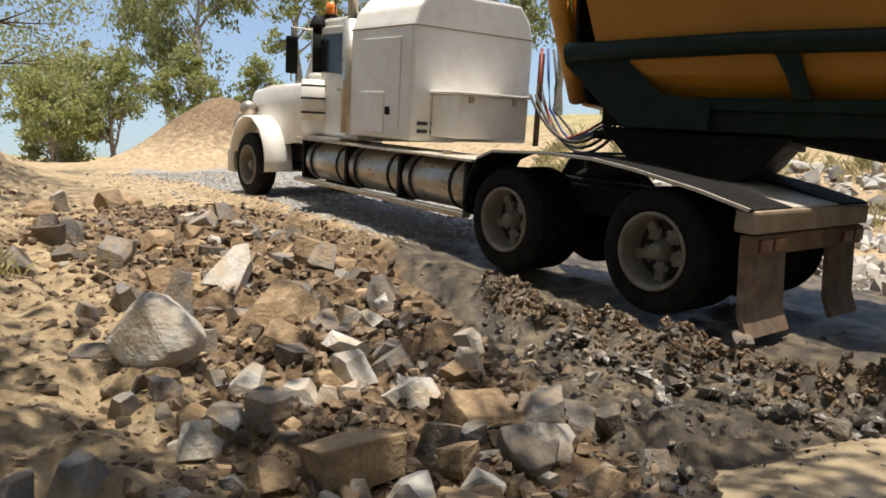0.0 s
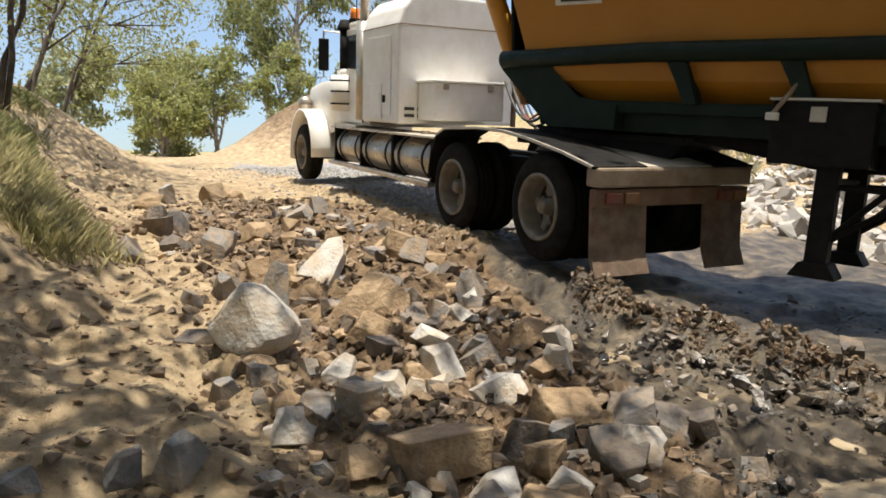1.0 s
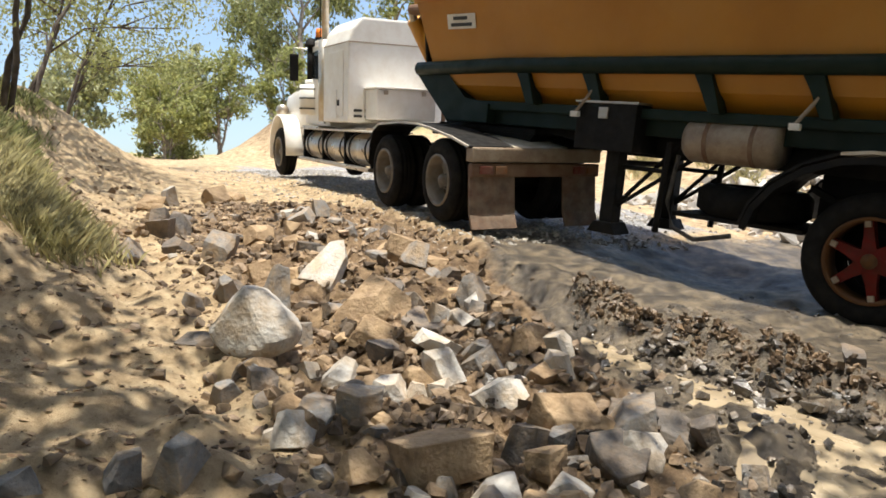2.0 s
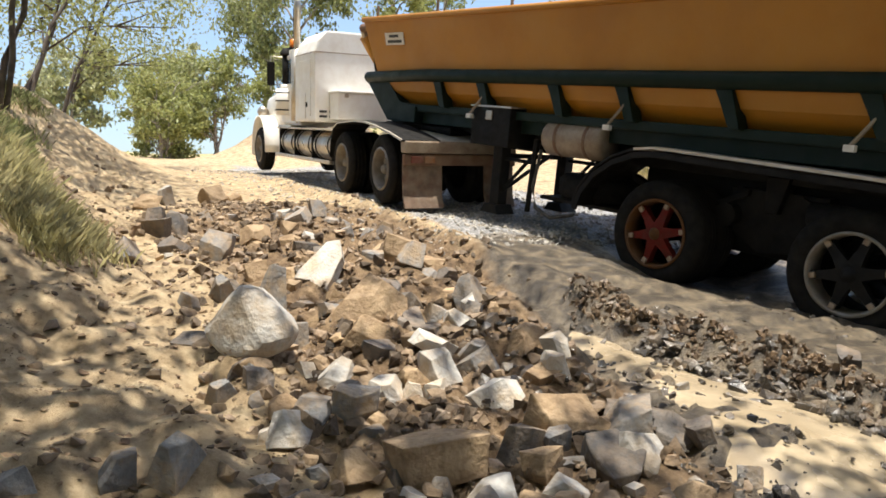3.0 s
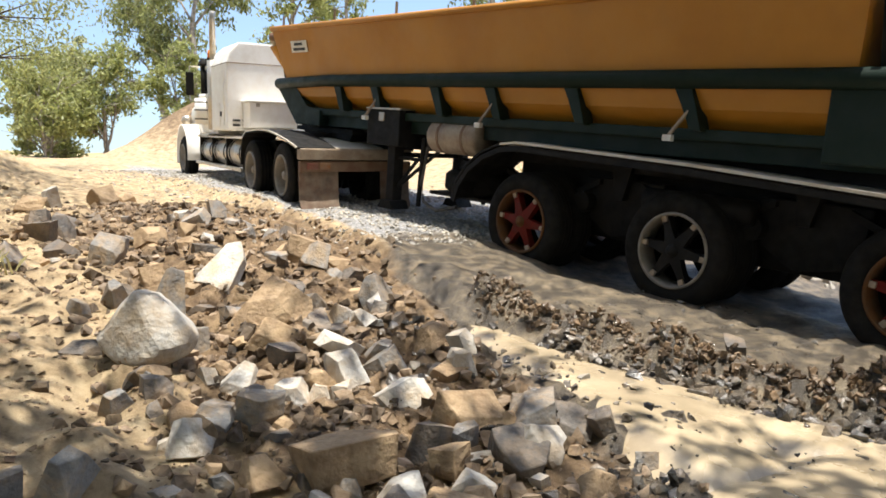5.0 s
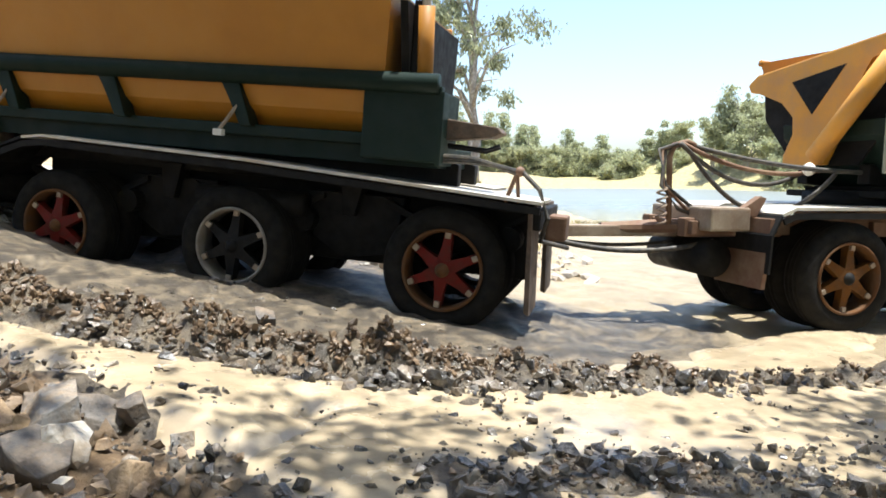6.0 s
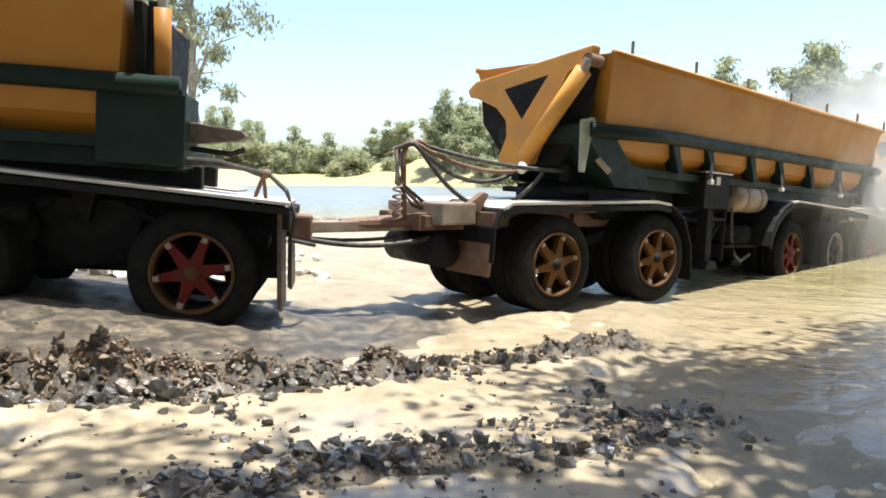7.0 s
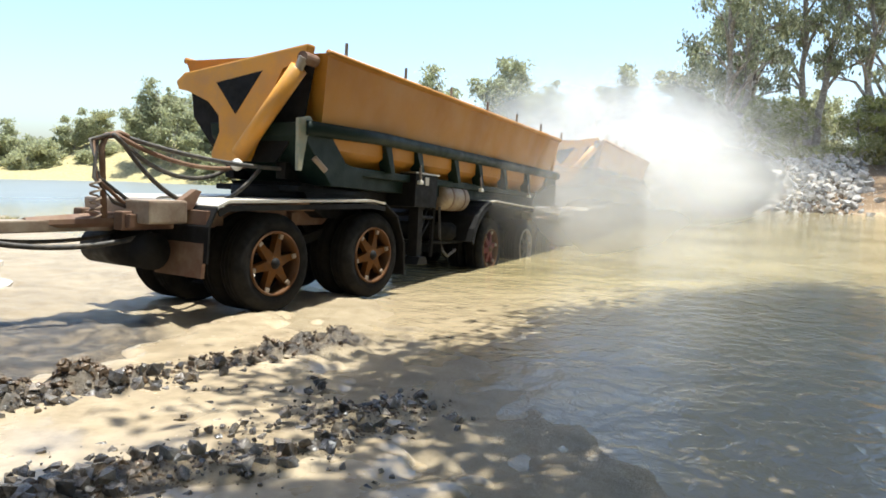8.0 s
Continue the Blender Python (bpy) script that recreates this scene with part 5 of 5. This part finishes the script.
scatter("mud_stones", [(x, y, z + (.035 if .83 * x + .55 * y < np.interp(-.55 * x + .83 * y, BERM_V, BERM_W) - .1 else -.3 * q), q) for x, y, z, q in on_ground(xs, ys, ss)], WET_RUBBLE, "scattered wet pebbles on the mud", "pebbles")
xs, ys, ss = [], [], []
for _ in range(9000):
    v, w = r.uniform(5.9, 17), r.gauss(4.6, 1.0)
    xs.append(-.55 * v + .83 * w)
    ys.append(.83 * v + .55 * w)
    ss.append(.02 + .045 * r.random() ** 2)
scatter("road_gravel", on_ground(xs, ys, ss), PALE_RUBBLE, "loose grey gravel on the ramp", "gravel")
xs, ys, ss = [], [], []
for _ in range(2200):
    w = r.uniform(7.6, 12.5)
    v = r.uniform(2.0, 9) + .36 * max(w - 6.5, 0)
    xs.append(-.55 * v + .83 * w)
    ys.append(.83 * v + .55 * w)
    ss.append(.05 + .35 * r.random() ** 3)
scatter("bank_rubble", on_ground(xs, ys, ss), PALE_RUBBLE, "pale broken stone on the bank beyond the ramp")
xs, ys, ss = [], [], []
for _ in range(1100):
    a, q = r.random() ** .7, r.gauss(0, 1)
    xs.append(40.5 + 5.0 * a + q * .6)
    ys.append(-14.2 + 9.2 * r.random())
    ss.append(.2 + .5 * r.random() ** 3)
pile = [(x, y, WATER + max(0, (x - 40.5)) * .58 - .1, s) for x, y, s in zip(xs, ys, ss)]
scatter("rock_pile", pile, PALE_RUBBLE, "pile of pale rocks on the far shore", "rock pile")
xs, ys, ss = [], [], []
for _ in range(700):
    w = r.uniform(9, 26)
    v = r.uniform(.3, 2.6) + .36 * (w - 6.5)
    xs.append(-.55 * v + .83 * w)
    ys.append(.83 * v + .55 * w)
    ss.append(.04 + .2 * r.random() ** 3)
scatter("shore_rubble", on_ground(xs, ys, ss), PALE_RUBBLE, "pale stones along the river's edge")


# ---- trees ----
def leaf_cloud(centres, per, size, drop, seed, long=2.2):
    """Leaves as small bent quads round the twig ends."""
    r = np.random.RandomState(seed)
    c = np.repeat(np.array([p[:3] for p in centres]), per, 0)
    rad = np.repeat(np.array([p[3] for p in centres]), per)[:, None]
    g = r.normal(0, .45, c.shape)
    p = c + g * rad * (1, 1, .8)
    n = len(p)
    d = r.normal(0, 1, (n, 3))
    d[:, 2] -= drop
    d /= np.linalg.norm(d, axis=1)[:, None]
    s = np.cross(d, r.normal(0, 1, (n, 3)))
    s /= np.linalg.norm(s, axis=1)[:, None]
    k = size * r.uniform(.6, 1.4, (n, 1))
    a, b = d * k * long / 2, s * k / 2
    bend = np.cross(d, s) * k * .25
    v = np.stack([p - a, p + b + bend, p + a, p - b + bend], 1).reshape(-1, 3)
    i = np.arange(n * 4).reshape(-1, 4)
    return v, i


def tree(name, label, tall, wide, seed, leaf_mat, leaves=5000, leaf=.10, drop=1.0, lean=0.0, start=.3, limbs=9, category="tree", clumps=60, stems=1, bark=None, thick=1.0):
    r = random.Random(seed)
    e = empty(name, label, category)
    b = bmesh.new()
    ends = []
    for s in range(stems):
        off = r.uniform(0, 6.28)
        spread_ = (.12 if stems == 1 else .35) * wide
        top = Vector((lean + spread_ * math.cos(off), spread_ * math.sin(off), tall * r.uniform(.8, .95)))
        n = 9
        wob = Vector((r.uniform(-1, 1), r.uniform(-1, 1), 0)) * tall * .05
        spine = [top * (i / n) + wob * math.sin(i / n * 3.1) + Vector((r.uniform(-1, 1), r.uniform(-1, 1), 0)) * tall * .012 for i in range(n + 1)]
        spine[0] = Vector((r.uniform(-.1, .1) * (stems - 1), r.uniform(-.1, .1) * (stems - 1), -.3))
        pipe(spine, tall * .022 * thick / math.sqrt(stems), 8, b, [1.25 - 1.1 * i / n for i in range(n + 1)])
        for k in range(limbs):
            f = start + (1 - start) * (k + r.random()) / limbs
            i = min(int(f * n), n - 1)
            p = spine[i].lerp(spine[i + 1], f * n - i)
            a = r.uniform(0, 6.28)
            reach = wide * r.uniform(.55, 1.0) * (1.15 - .6 * f) / (1 if stems == 1 else 1.6)
            q = p + Vector((math.cos(a) * reach, math.sin(a) * reach, tall * r.uniform(.06, .20)))
            mid = p.lerp(q, .5) + Vector((0, 0, tall * .035))
            pipe([p, mid, q], tall * .008 * thick * (1.2 - .5 * f), 5, b, [1, .7, .25])
            for _ in range(3):
                a2 = a + r.uniform(-1.1, 1.1)
                t = mid.lerp(q, r.uniform(.1, 1))
                u = t + Vector((math.cos(a2), math.sin(a2), r.uniform(-.1, .6))) * wide * r.uniform(.15, .4)
                pipe([t, u], tall * .0035, 4, b, [1, .3])
                ends.append(u)
            ends.append(q)
        ends.append(spine[-1])
    part("trunk", b, bark or BARK, e, "dark rough bark" if bark else "pale grey-brown bark", True)
    pts = []
    for _ in range(clumps):
        c = r.choice(ends)
        pts.append((c.x + r.gauss(0, .12) * wide, c.y + r.gauss(0, .12) * wide, c.z + r.gauss(0, .05) * tall, wide * r.uniform(.14, .34)))
    v, i = leaf_cloud(pts, max(leaves // clumps, 1), leaf, drop, seed)
    me = bpy.data.meshes.new("crown")
    me.from_pydata((v * UNIT).tolist(), [], i.tolist())
    me.materials.append(leaf_mat)
    c = new("crown", me)
    c.parent = e
    c["label"] = "airy crown of narrow leaves"
    return e


def plant(e, x, y, turn=0.0, size=1.0, first=False, sink=0.0):
    z = max(height_at(x, y), WATER - .2) - sink
    m = at(x, y, z, 0, 0, turn)
    if first:
        e.matrix_basis = m
        return e
    c = copy_thing(e, m)
    return c


gum_a = tree("gum_tree", "tall grey-green gum tree with an open crown", 9.0, 2.4, 1, LEAF, 5600, .10, 1.6, .4, .3, 10, clumps=90)
gum_b = tree("gum_tree", "slender gum tree with tufts of yellow-green leaves", 8.0, 1.7, 2, LEAF_YELLOW, 4800, .09, 1.1, -.2, .35, 10, clumps=75)
gum_c = tree("gum_tree", "broad pale-barked gum tree by the water", 14.0, 3.6, 3, LEAF_GREY, 8500, .12, 2.0, .6, .25, 13, clumps=62, stems=2)
bush = tree("bush", "round yellow-green bush on dry ground", 3.6, 1.4, 4, LEAF_YELLOW, 4200, .075, .2, 0, .1, 9, "bush", 60, 3)
wattle = tree("wattle_tree", "thin-leaved wattle tree leaning over the bank", 5.6, 3.0, 5, LEAF_YELLOW, 10000, .040, .9, 2.2, .25, 9, clumps=130, stems=2, bark=DARK_BARK, thick=.45)
far_tree = tree("tree", "far tree on the river bank", 4.6, 2.2, 6, LEAF_HAZED, 5500, .14, .8, 0, .12, 9, clumps=110, stems=2)
far_tree_b = tree("tree", "far grey-green tree on the river bank", 6.2, 2.3, 7, LEAF_HAZED, 5500, .15, 1.0, .3, .15, 9, clumps=110, stems=2)

far_bush = tree("riverside_bush", "bush on the far river bank, haze paled into its leaf colour", 3.0, 2.3, 9, LEAF_HAZED, 4200, .15, .2, 0, .05, 7, "bush", 90, 4)

# trees behind the head of the ramp
plant(gum_a, -10.6, 31, 20, first=True)
plant(gum_b, -6.2, 33, 40, first=True)
plant(gum_a, -13.2, 36, 140)
plant(gum_b, -4.4, 36, 200)
plant(gum_a, 2.6, 32, 250)
plant(gum_b, 5.0, 33, 70)
plant(gum_b, 8.0, 38, 110)
plant(bush, -11.6, 26, 0, first=True)
plant(bush, -9.4, 27.5, 120)
plant(bush, -14.2, 27, 60)
plant(bush, -16.5, 30, 200)
plant(bush, -7.4, 30.5, 290)
plant(bush, -12.8, 24.5, 250, sink=.8)
plant(far_tree, -19, 38, 0, first=True)
plant(far_tree, -23, 34, 90)
# on the near bank
plant(wattle, -7.0, 9.0, -10, first=True)
plant(wattle, -8.6, 11.5, 70)
plant(wattle, -10.2, 14.5, 40)
# by the river
plant(gum_c, 24.7, 31.6, 0, first=True)
plant(gum_c, 46.5, -7.3, 80)
plant(gum_c, 48.5, -12.2, 160)
plant(gum_c, 47.0, -15.5, 250)
plant(gum_c, 52.0, -9.5, 300)
plant(far_tree_b, 49, -5, 0, first=True)
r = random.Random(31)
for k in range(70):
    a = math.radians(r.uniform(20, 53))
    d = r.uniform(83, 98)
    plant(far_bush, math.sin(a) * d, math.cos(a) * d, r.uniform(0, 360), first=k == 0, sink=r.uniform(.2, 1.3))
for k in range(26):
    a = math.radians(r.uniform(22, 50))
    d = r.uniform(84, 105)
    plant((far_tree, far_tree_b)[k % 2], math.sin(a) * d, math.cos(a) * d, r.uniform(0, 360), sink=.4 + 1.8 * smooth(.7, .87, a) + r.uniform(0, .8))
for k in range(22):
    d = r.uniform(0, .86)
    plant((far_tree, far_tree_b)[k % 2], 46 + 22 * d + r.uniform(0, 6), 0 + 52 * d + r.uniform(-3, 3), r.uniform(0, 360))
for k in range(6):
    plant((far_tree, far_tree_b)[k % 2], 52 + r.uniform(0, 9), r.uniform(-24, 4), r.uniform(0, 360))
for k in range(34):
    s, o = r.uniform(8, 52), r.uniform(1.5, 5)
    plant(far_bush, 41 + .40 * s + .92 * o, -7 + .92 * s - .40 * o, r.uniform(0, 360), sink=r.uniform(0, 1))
for k in range(10):
    plant(bush, 45.5 + r.uniform(0, 2.5), r.uniform(-18, -5), r.uniform(0, 360))
# shade trees behind and above the camera, seen by their shadows alone
shade = tree("shade_tree", "spreading gum tree that dapples the bank with shade", 7.6, 4.4, 8, LEAF, 12000, .085, 1.0, 0, .55, 11, clumps=60)
plant(shade, -3.7, .9, 0, first=True)
plant(shade, -8.9, 1.6, 120)
leaning = tree("shade_tree", "dense gum tree leaning out over the water", 7.8, 4.0, 18, LEAF, 21000, .085, 1.0, 2.8, .5, 12, clumps=70)
plant(leaning, 6.0, -5.2, 88, first=True)
plant(leaning, 7.6, -6.5, 84)
plant(leaning, 3.7, -5.0, 96)
plant(shade, -.7, -1.5, 300)
plant(shade, .4, -4.6, 80)
# unseen tree wall, added behind the camera to cut the sky's fill light
for x, y, turn in ((-12, 1, 80), (-9, -5, 150), (-3.5, -8.5, 10), (2, -9.5, 220), (7, -10, 300), (12, -12.5, 90), (-14, -4, 30)):
    plant(shade, x, y, turn)
    plant(gum_c, x - 1.5, y - 4.5, turn)


# ---- grass ----
def grass(name, spots, blades, tall, mat, label, seed):
    r = np.random.RandomState(seed)
    c = np.array(spots)[r.randint(0, len(spots), blades)]
    p = c + r.normal(0, .12, c.shape)
    z = height(p[:, 0], p[:, 1])
    base = np.column_stack([p, z])
    a = r.uniform(0, 6.28, blades)
    lean = r.uniform(.1, .7, blades)
    h = tall * r.uniform(.4, 1.2, blades)
    d = np.column_stack([np.cos(a) * lean, np.sin(a) * lean, np.ones(blades)]) * h[:, None]
    s = np.column_stack([-np.sin(a), np.cos(a), np.zeros(blades)]) * (.005 + .004 * r.rand(blades))[:, None]
    v = np.stack([base - s, base + s, base + d * .6 + s * .6, base + d + np.column_stack([np.cos(a), np.sin(a), -.4 * np.ones(blades)]) * (h * lean * .4)[:, None]], 1).reshape(-1, 3)
    me = bpy.data.meshes.new(name)
    me.from_pydata((v * UNIT).tolist(), [], np.arange(blades * 4).reshape(-1, 4).tolist())
    me.materials.append(mat)
    return tagged(new(name, me), label, "grass", kind="stuff")


def spots_in(count, v0, v1, w0, w1, seed):
    r = random.Random(seed)
    return [(-.55 * v + .83 * w, .83 * v + .55 * w) for v, w in ((r.uniform(v0, v1), r.uniform(w0, w1)) for _ in range(count))]


grass("dry_grass", spots_in(90, 5.6, 8.6, -3.4, -.35, 1), 15000, .10, GRASS, "tufts of dry yellow grass on the bank", 1)
xs, ys, ss = [], [], []
for _ in range(900):
    v, w = r.uniform(2.6, 12), r.uniform(-1.4, 1.3)
    xs.append(-.55 * v + .83 * w)
    ys.append(.83 * v + .55 * w)
    ss.append(.012 + .10 * r.random() ** 5)
scatter("bank_clods", on_ground(xs, ys, ss), RUBBLE, "small clods and stones on the sandy bank", "clods")
LITTER = material("dry_litter", (.13, .08, .045), (.26, .18, .10), .9, scale=6, island=.5)
xs, ys, ss = [], [], []
for _ in range(3800):
    v, w = r.uniform(1.2, 9), r.gauss(-.2, .8)
    xs.append(-.55 * v + .83 * w)
    ys.append(.83 * v + .55 * w)
    ss.append(.015 + .05 * r.random() ** 3)
scatter("leaf_litter", on_ground(xs, ys, ss), LITTER, "dry leaves and crumbs of bark on the sand", "litter", .22)
grass("low_grass", spots_in(14, 5.6, 6.8, -.45, .05, 7), 5000, .15, GRASS, "low tufts of olive grass at the foot of the bank", 7)
grass("green_grass", spots_in(40, 5.6, 9.6, -2.8, -.6, 2), 6000, .15, GRASS_GREEN, "green grass tufts on the bank", 2)
grass("bank_grass", spots_in(240, 6.2, 12, -4.2, -.5, 11), 30000, .13, GRASS_GREEN, "yellow-green grass over the sandy bank", 11)
grass("dry_grass_far", spots_in(260, 3, 14, 10.5, 20, 3), 16000, .22, GRASS, "dry grass on the slope beyond the ramp", 3)
grass("reeds", [(46 + 3 * random.Random(k).random(), -18 + 14 * random.Random(k + 99).random()) for k in range(90)], 9000, 1.0, GRASS_GREEN, "green reeds on the far shore", 4)


# ---- dust and spray over the crossing ----
def dust_cloud():
    r = np.random.RandomState(12)
    pts, size = [], []
    for cx, cy, cz, sx, sy, sz, n, s in ((34, -3.8, 2.9, 3.2, 3.0, 1.7, 420000, .0095), (29, -3.6, 1.2, 3.0, 2.0, .8, 150000, .009), (38, 2.5, 4.0, 3.5, 4.0, 1.6, 160000, .0095),
                                         (25, -.6, 1.6, 3, 1.6, 1.0, 120000, .008)):
        q = r.normal(0, 1, (n, 3)) * (sx, sy, sz) + (cx, cy, cz)
        q[:, 2] += .8 * np.sin(q[:, 0] * 1.1 + q[:, 1]) * np.cos(q[:, 1] * .9) * sz * .5
        q = q[q[:, 2] > WATER + .02]
        pts.append(q)
        size.append(np.full(len(q), s) * r.uniform(.5, 1.3, len(q)))
    p, s = np.concatenate(pts), np.concatenate(size)
    corner = r.normal(0, 1, (len(p), 3, 3))
    corner /= np.linalg.norm(corner, axis=2)[:, :, None]
    v = (p[:, None] + corner * s[:, None, None]).reshape(-1, 3)
    me = bpy.data.meshes.new("dust_cloud")
    me.vertices.add(len(v))
    me.vertices.foreach_set("co", (v * UNIT).astype(np.float32).reshape(-1))
    me.loops.add(len(v))
    me.loops.foreach_set("vertex_index", np.arange(len(v), dtype=np.int32))
    me.polygons.add(len(p))
    me.polygons.foreach_set("loop_start", np.arange(0, len(v), 3, dtype=np.int32))
    me.update(calc_edges=True)
    me.materials.append(SPRAY)
    return tagged(new("dust_cloud", me), "pale cloud of dust and spray hanging over the river crossing", "dust", kind="stuff")


def veil_material(name, thick):
    """Hanging dust: thinner towards the rim of each puff and broken up by noise."""
    m = bpy.data.materials.new(name)
    m.use_nodes = True
    n, l = m.node_tree.nodes, m.node_tree.links
    n.remove(n["Principled BSDF"])
    coord = n.new("ShaderNodeTexCoord")
    fall = n.new("ShaderNodeTexGradient")
    fall.gradient_type = "QUADRATIC_SPHERE"
    l.new(coord.outputs["Object"], fall.inputs["Vector"])
    t = n.new("ShaderNodeTexNoise")
    t.inputs["Scale"].default_value, t.inputs["Detail"].default_value, t.inputs["Roughness"].default_value = 1.3, 3, .5
    l.new(coord.outputs["Object"], t.inputs["Vector"])
    r = n.new("ShaderNodeMapRange")
    r.inputs["From Min"].default_value, r.inputs["From Max"].default_value, r.inputs["To Min"].default_value = .25, .75, .35
    l.new(t.outputs["Fac"], r.inputs["Value"])
    x = n.new("ShaderNodeMath")
    x.operation = "MULTIPLY"
    l.new(fall.outputs["Fac"], x.inputs[0])
    l.new(r.outputs["Result"], x.inputs[1])
    y = n.new("ShaderNodeMath")
    y.operation = "MULTIPLY"
    y.inputs[1].default_value = thick
    y.use_clamp = True
    l.new(x.outputs[0], y.inputs[0])
    d, tr, clear = n.new("ShaderNodeBsdfDiffuse"), n.new("ShaderNodeBsdfTranslucent"), n.new("ShaderNodeBsdfTransparent")
    for o in (d, tr):
        o.inputs["Color"].default_value = (.93, .91, .87, 1)
    both, mix = n.new("ShaderNodeMixShader"), n.new("ShaderNodeMixShader")
    l.new(d.outputs[0], both.inputs[1])
    l.new(tr.outputs[0], both.inputs[2])
    l.new(y.outputs[0], mix.inputs["Fac"])
    l.new(clear.outputs[0], mix.inputs[1])
    l.new(both.outputs[0], mix.inputs[2])
    l.new(mix.outputs[0], n["Material Output"].inputs["Surface"])
    return m


VEIL, THIN_VEIL = veil_material("hanging_dust", 2.8), veil_material("thin_hanging_dust", .95)


def dust_puff(x, y, z, wide, span, tall, seed, mat=None):
    """A lumpy billow, open towards the ground, one unit across before it is stretched."""
    b = bmesh.new()
    bmesh.ops.create_icosphere(b, subdivisions=5, radius=1)
    bmesh.ops.delete(b, geom=[v for v in b.verts if v.co.x > .02], context="VERTS")
    for v in b.verts:
        q = v.co.normalized()
        k = .78 + .07 * noise.noise(q * 1.6 + Vector((seed, 0, 0)))
        v.co = Vector((q.x * k * .35, q.y * k * 1.25, q.z * k * 1.25))
    me = bpy.data.meshes.new("dust_puff")
    b.to_mesh(me)
    b.free()
    me.materials.append(mat or VEIL)
    for p in me.polygons:
        p.use_smooth = True
    ob = new("dust_puff", me)
    ob.parent = dust
    ob.matrix_basis = at(x, y, z, 0, 19) @ Matrix.Diagonal((span * UNIT, wide * UNIT, tall * UNIT, 1))
    return ob


dust = dust_cloud()
for k, row in enumerate(((39, -.8, 3.2, 8.5, 1.6, 5.4), (37.4, 2.0, 3.4, 7.0, 1.5, 4.6), (35.8, -2.9, 3.2, 5.8, 1.5, 4.8), (34.2, -2.6, 2.2, 4.8, 1.4, 3.6), (32.4, -2.8, 1.2, 5.4, 1.4, 2.1))):
    dust_puff(*row, k * 3.7)
dust_puff(11.5, -.2, .9, 3.2, 1.5, 1.7, 31.0, THIN_VEIL)
dust_puff(13.5, .3, 1.0, 3.6, 1.5, 2.2, 32.0, THIN_VEIL)
dust_puff(15.4, .3, 1.2, 4.0, 2, 2.6, 33.0, THIN_VEIL)
dust_puff(16.8, .4, 1.3, 4.2, 2, 2.8, 37.0, THIN_VEIL)
dust_puff(25.5, -2.4, 1.4, 6.0, 2, 2.6, 35.0)


# ---- what moves ----
def motions():
    walk(mover, [(r[0], rest_pose(*r[1:])) for r in MOVER_ROWS])
    walk(trailer, [(r[0], rest_pose(*r[1:])) for r in TRAILER_ROWS])
    rolled_mover, rolled = gone(MOVER_ROWS), gone(TRAILER_ROWS)
    follow = [(t, d) for t, d in rolled if t <= 7]
    for thing, rest in ((dolly, DOLLY_REST), (second, SECOND_REST), (third_dolly, THIRD_DOLLY_REST), (third, THIRD_REST)):
        walk(thing, follow_rows(rest, rolled))
    for wheels, dist, radius in ((mover_wheels, rolled_mover, .43), (trailer_wheels, rolled, .475)):
        for w in wheels:
            walk(w, spin_rows(w, dist, radius))
    for thing in (dolly, second, third_dolly, third):
        for w in [c for c in thing.children if c.name.split(".")[0] == "wheel"]:
            walk(w, spin_rows(w, follow, .475))
    walk(flow, [(0, at(0, 0, -.10)), (1.5, at(0, 0, -.06)), (3, at(0, 0, -.005)), (4, at(0, 0, .006)), (5.5, at(0, 0, .012)), (8, at(0, 0, .018))])
    walk(dust, [(0, at(14, 0, 0)), (4, at(7, 0, 0)), (6, at(2.5, 0, 0)), (7, at(1.0, 0, 0)), (8, at(0, 0, 0))])


motions()
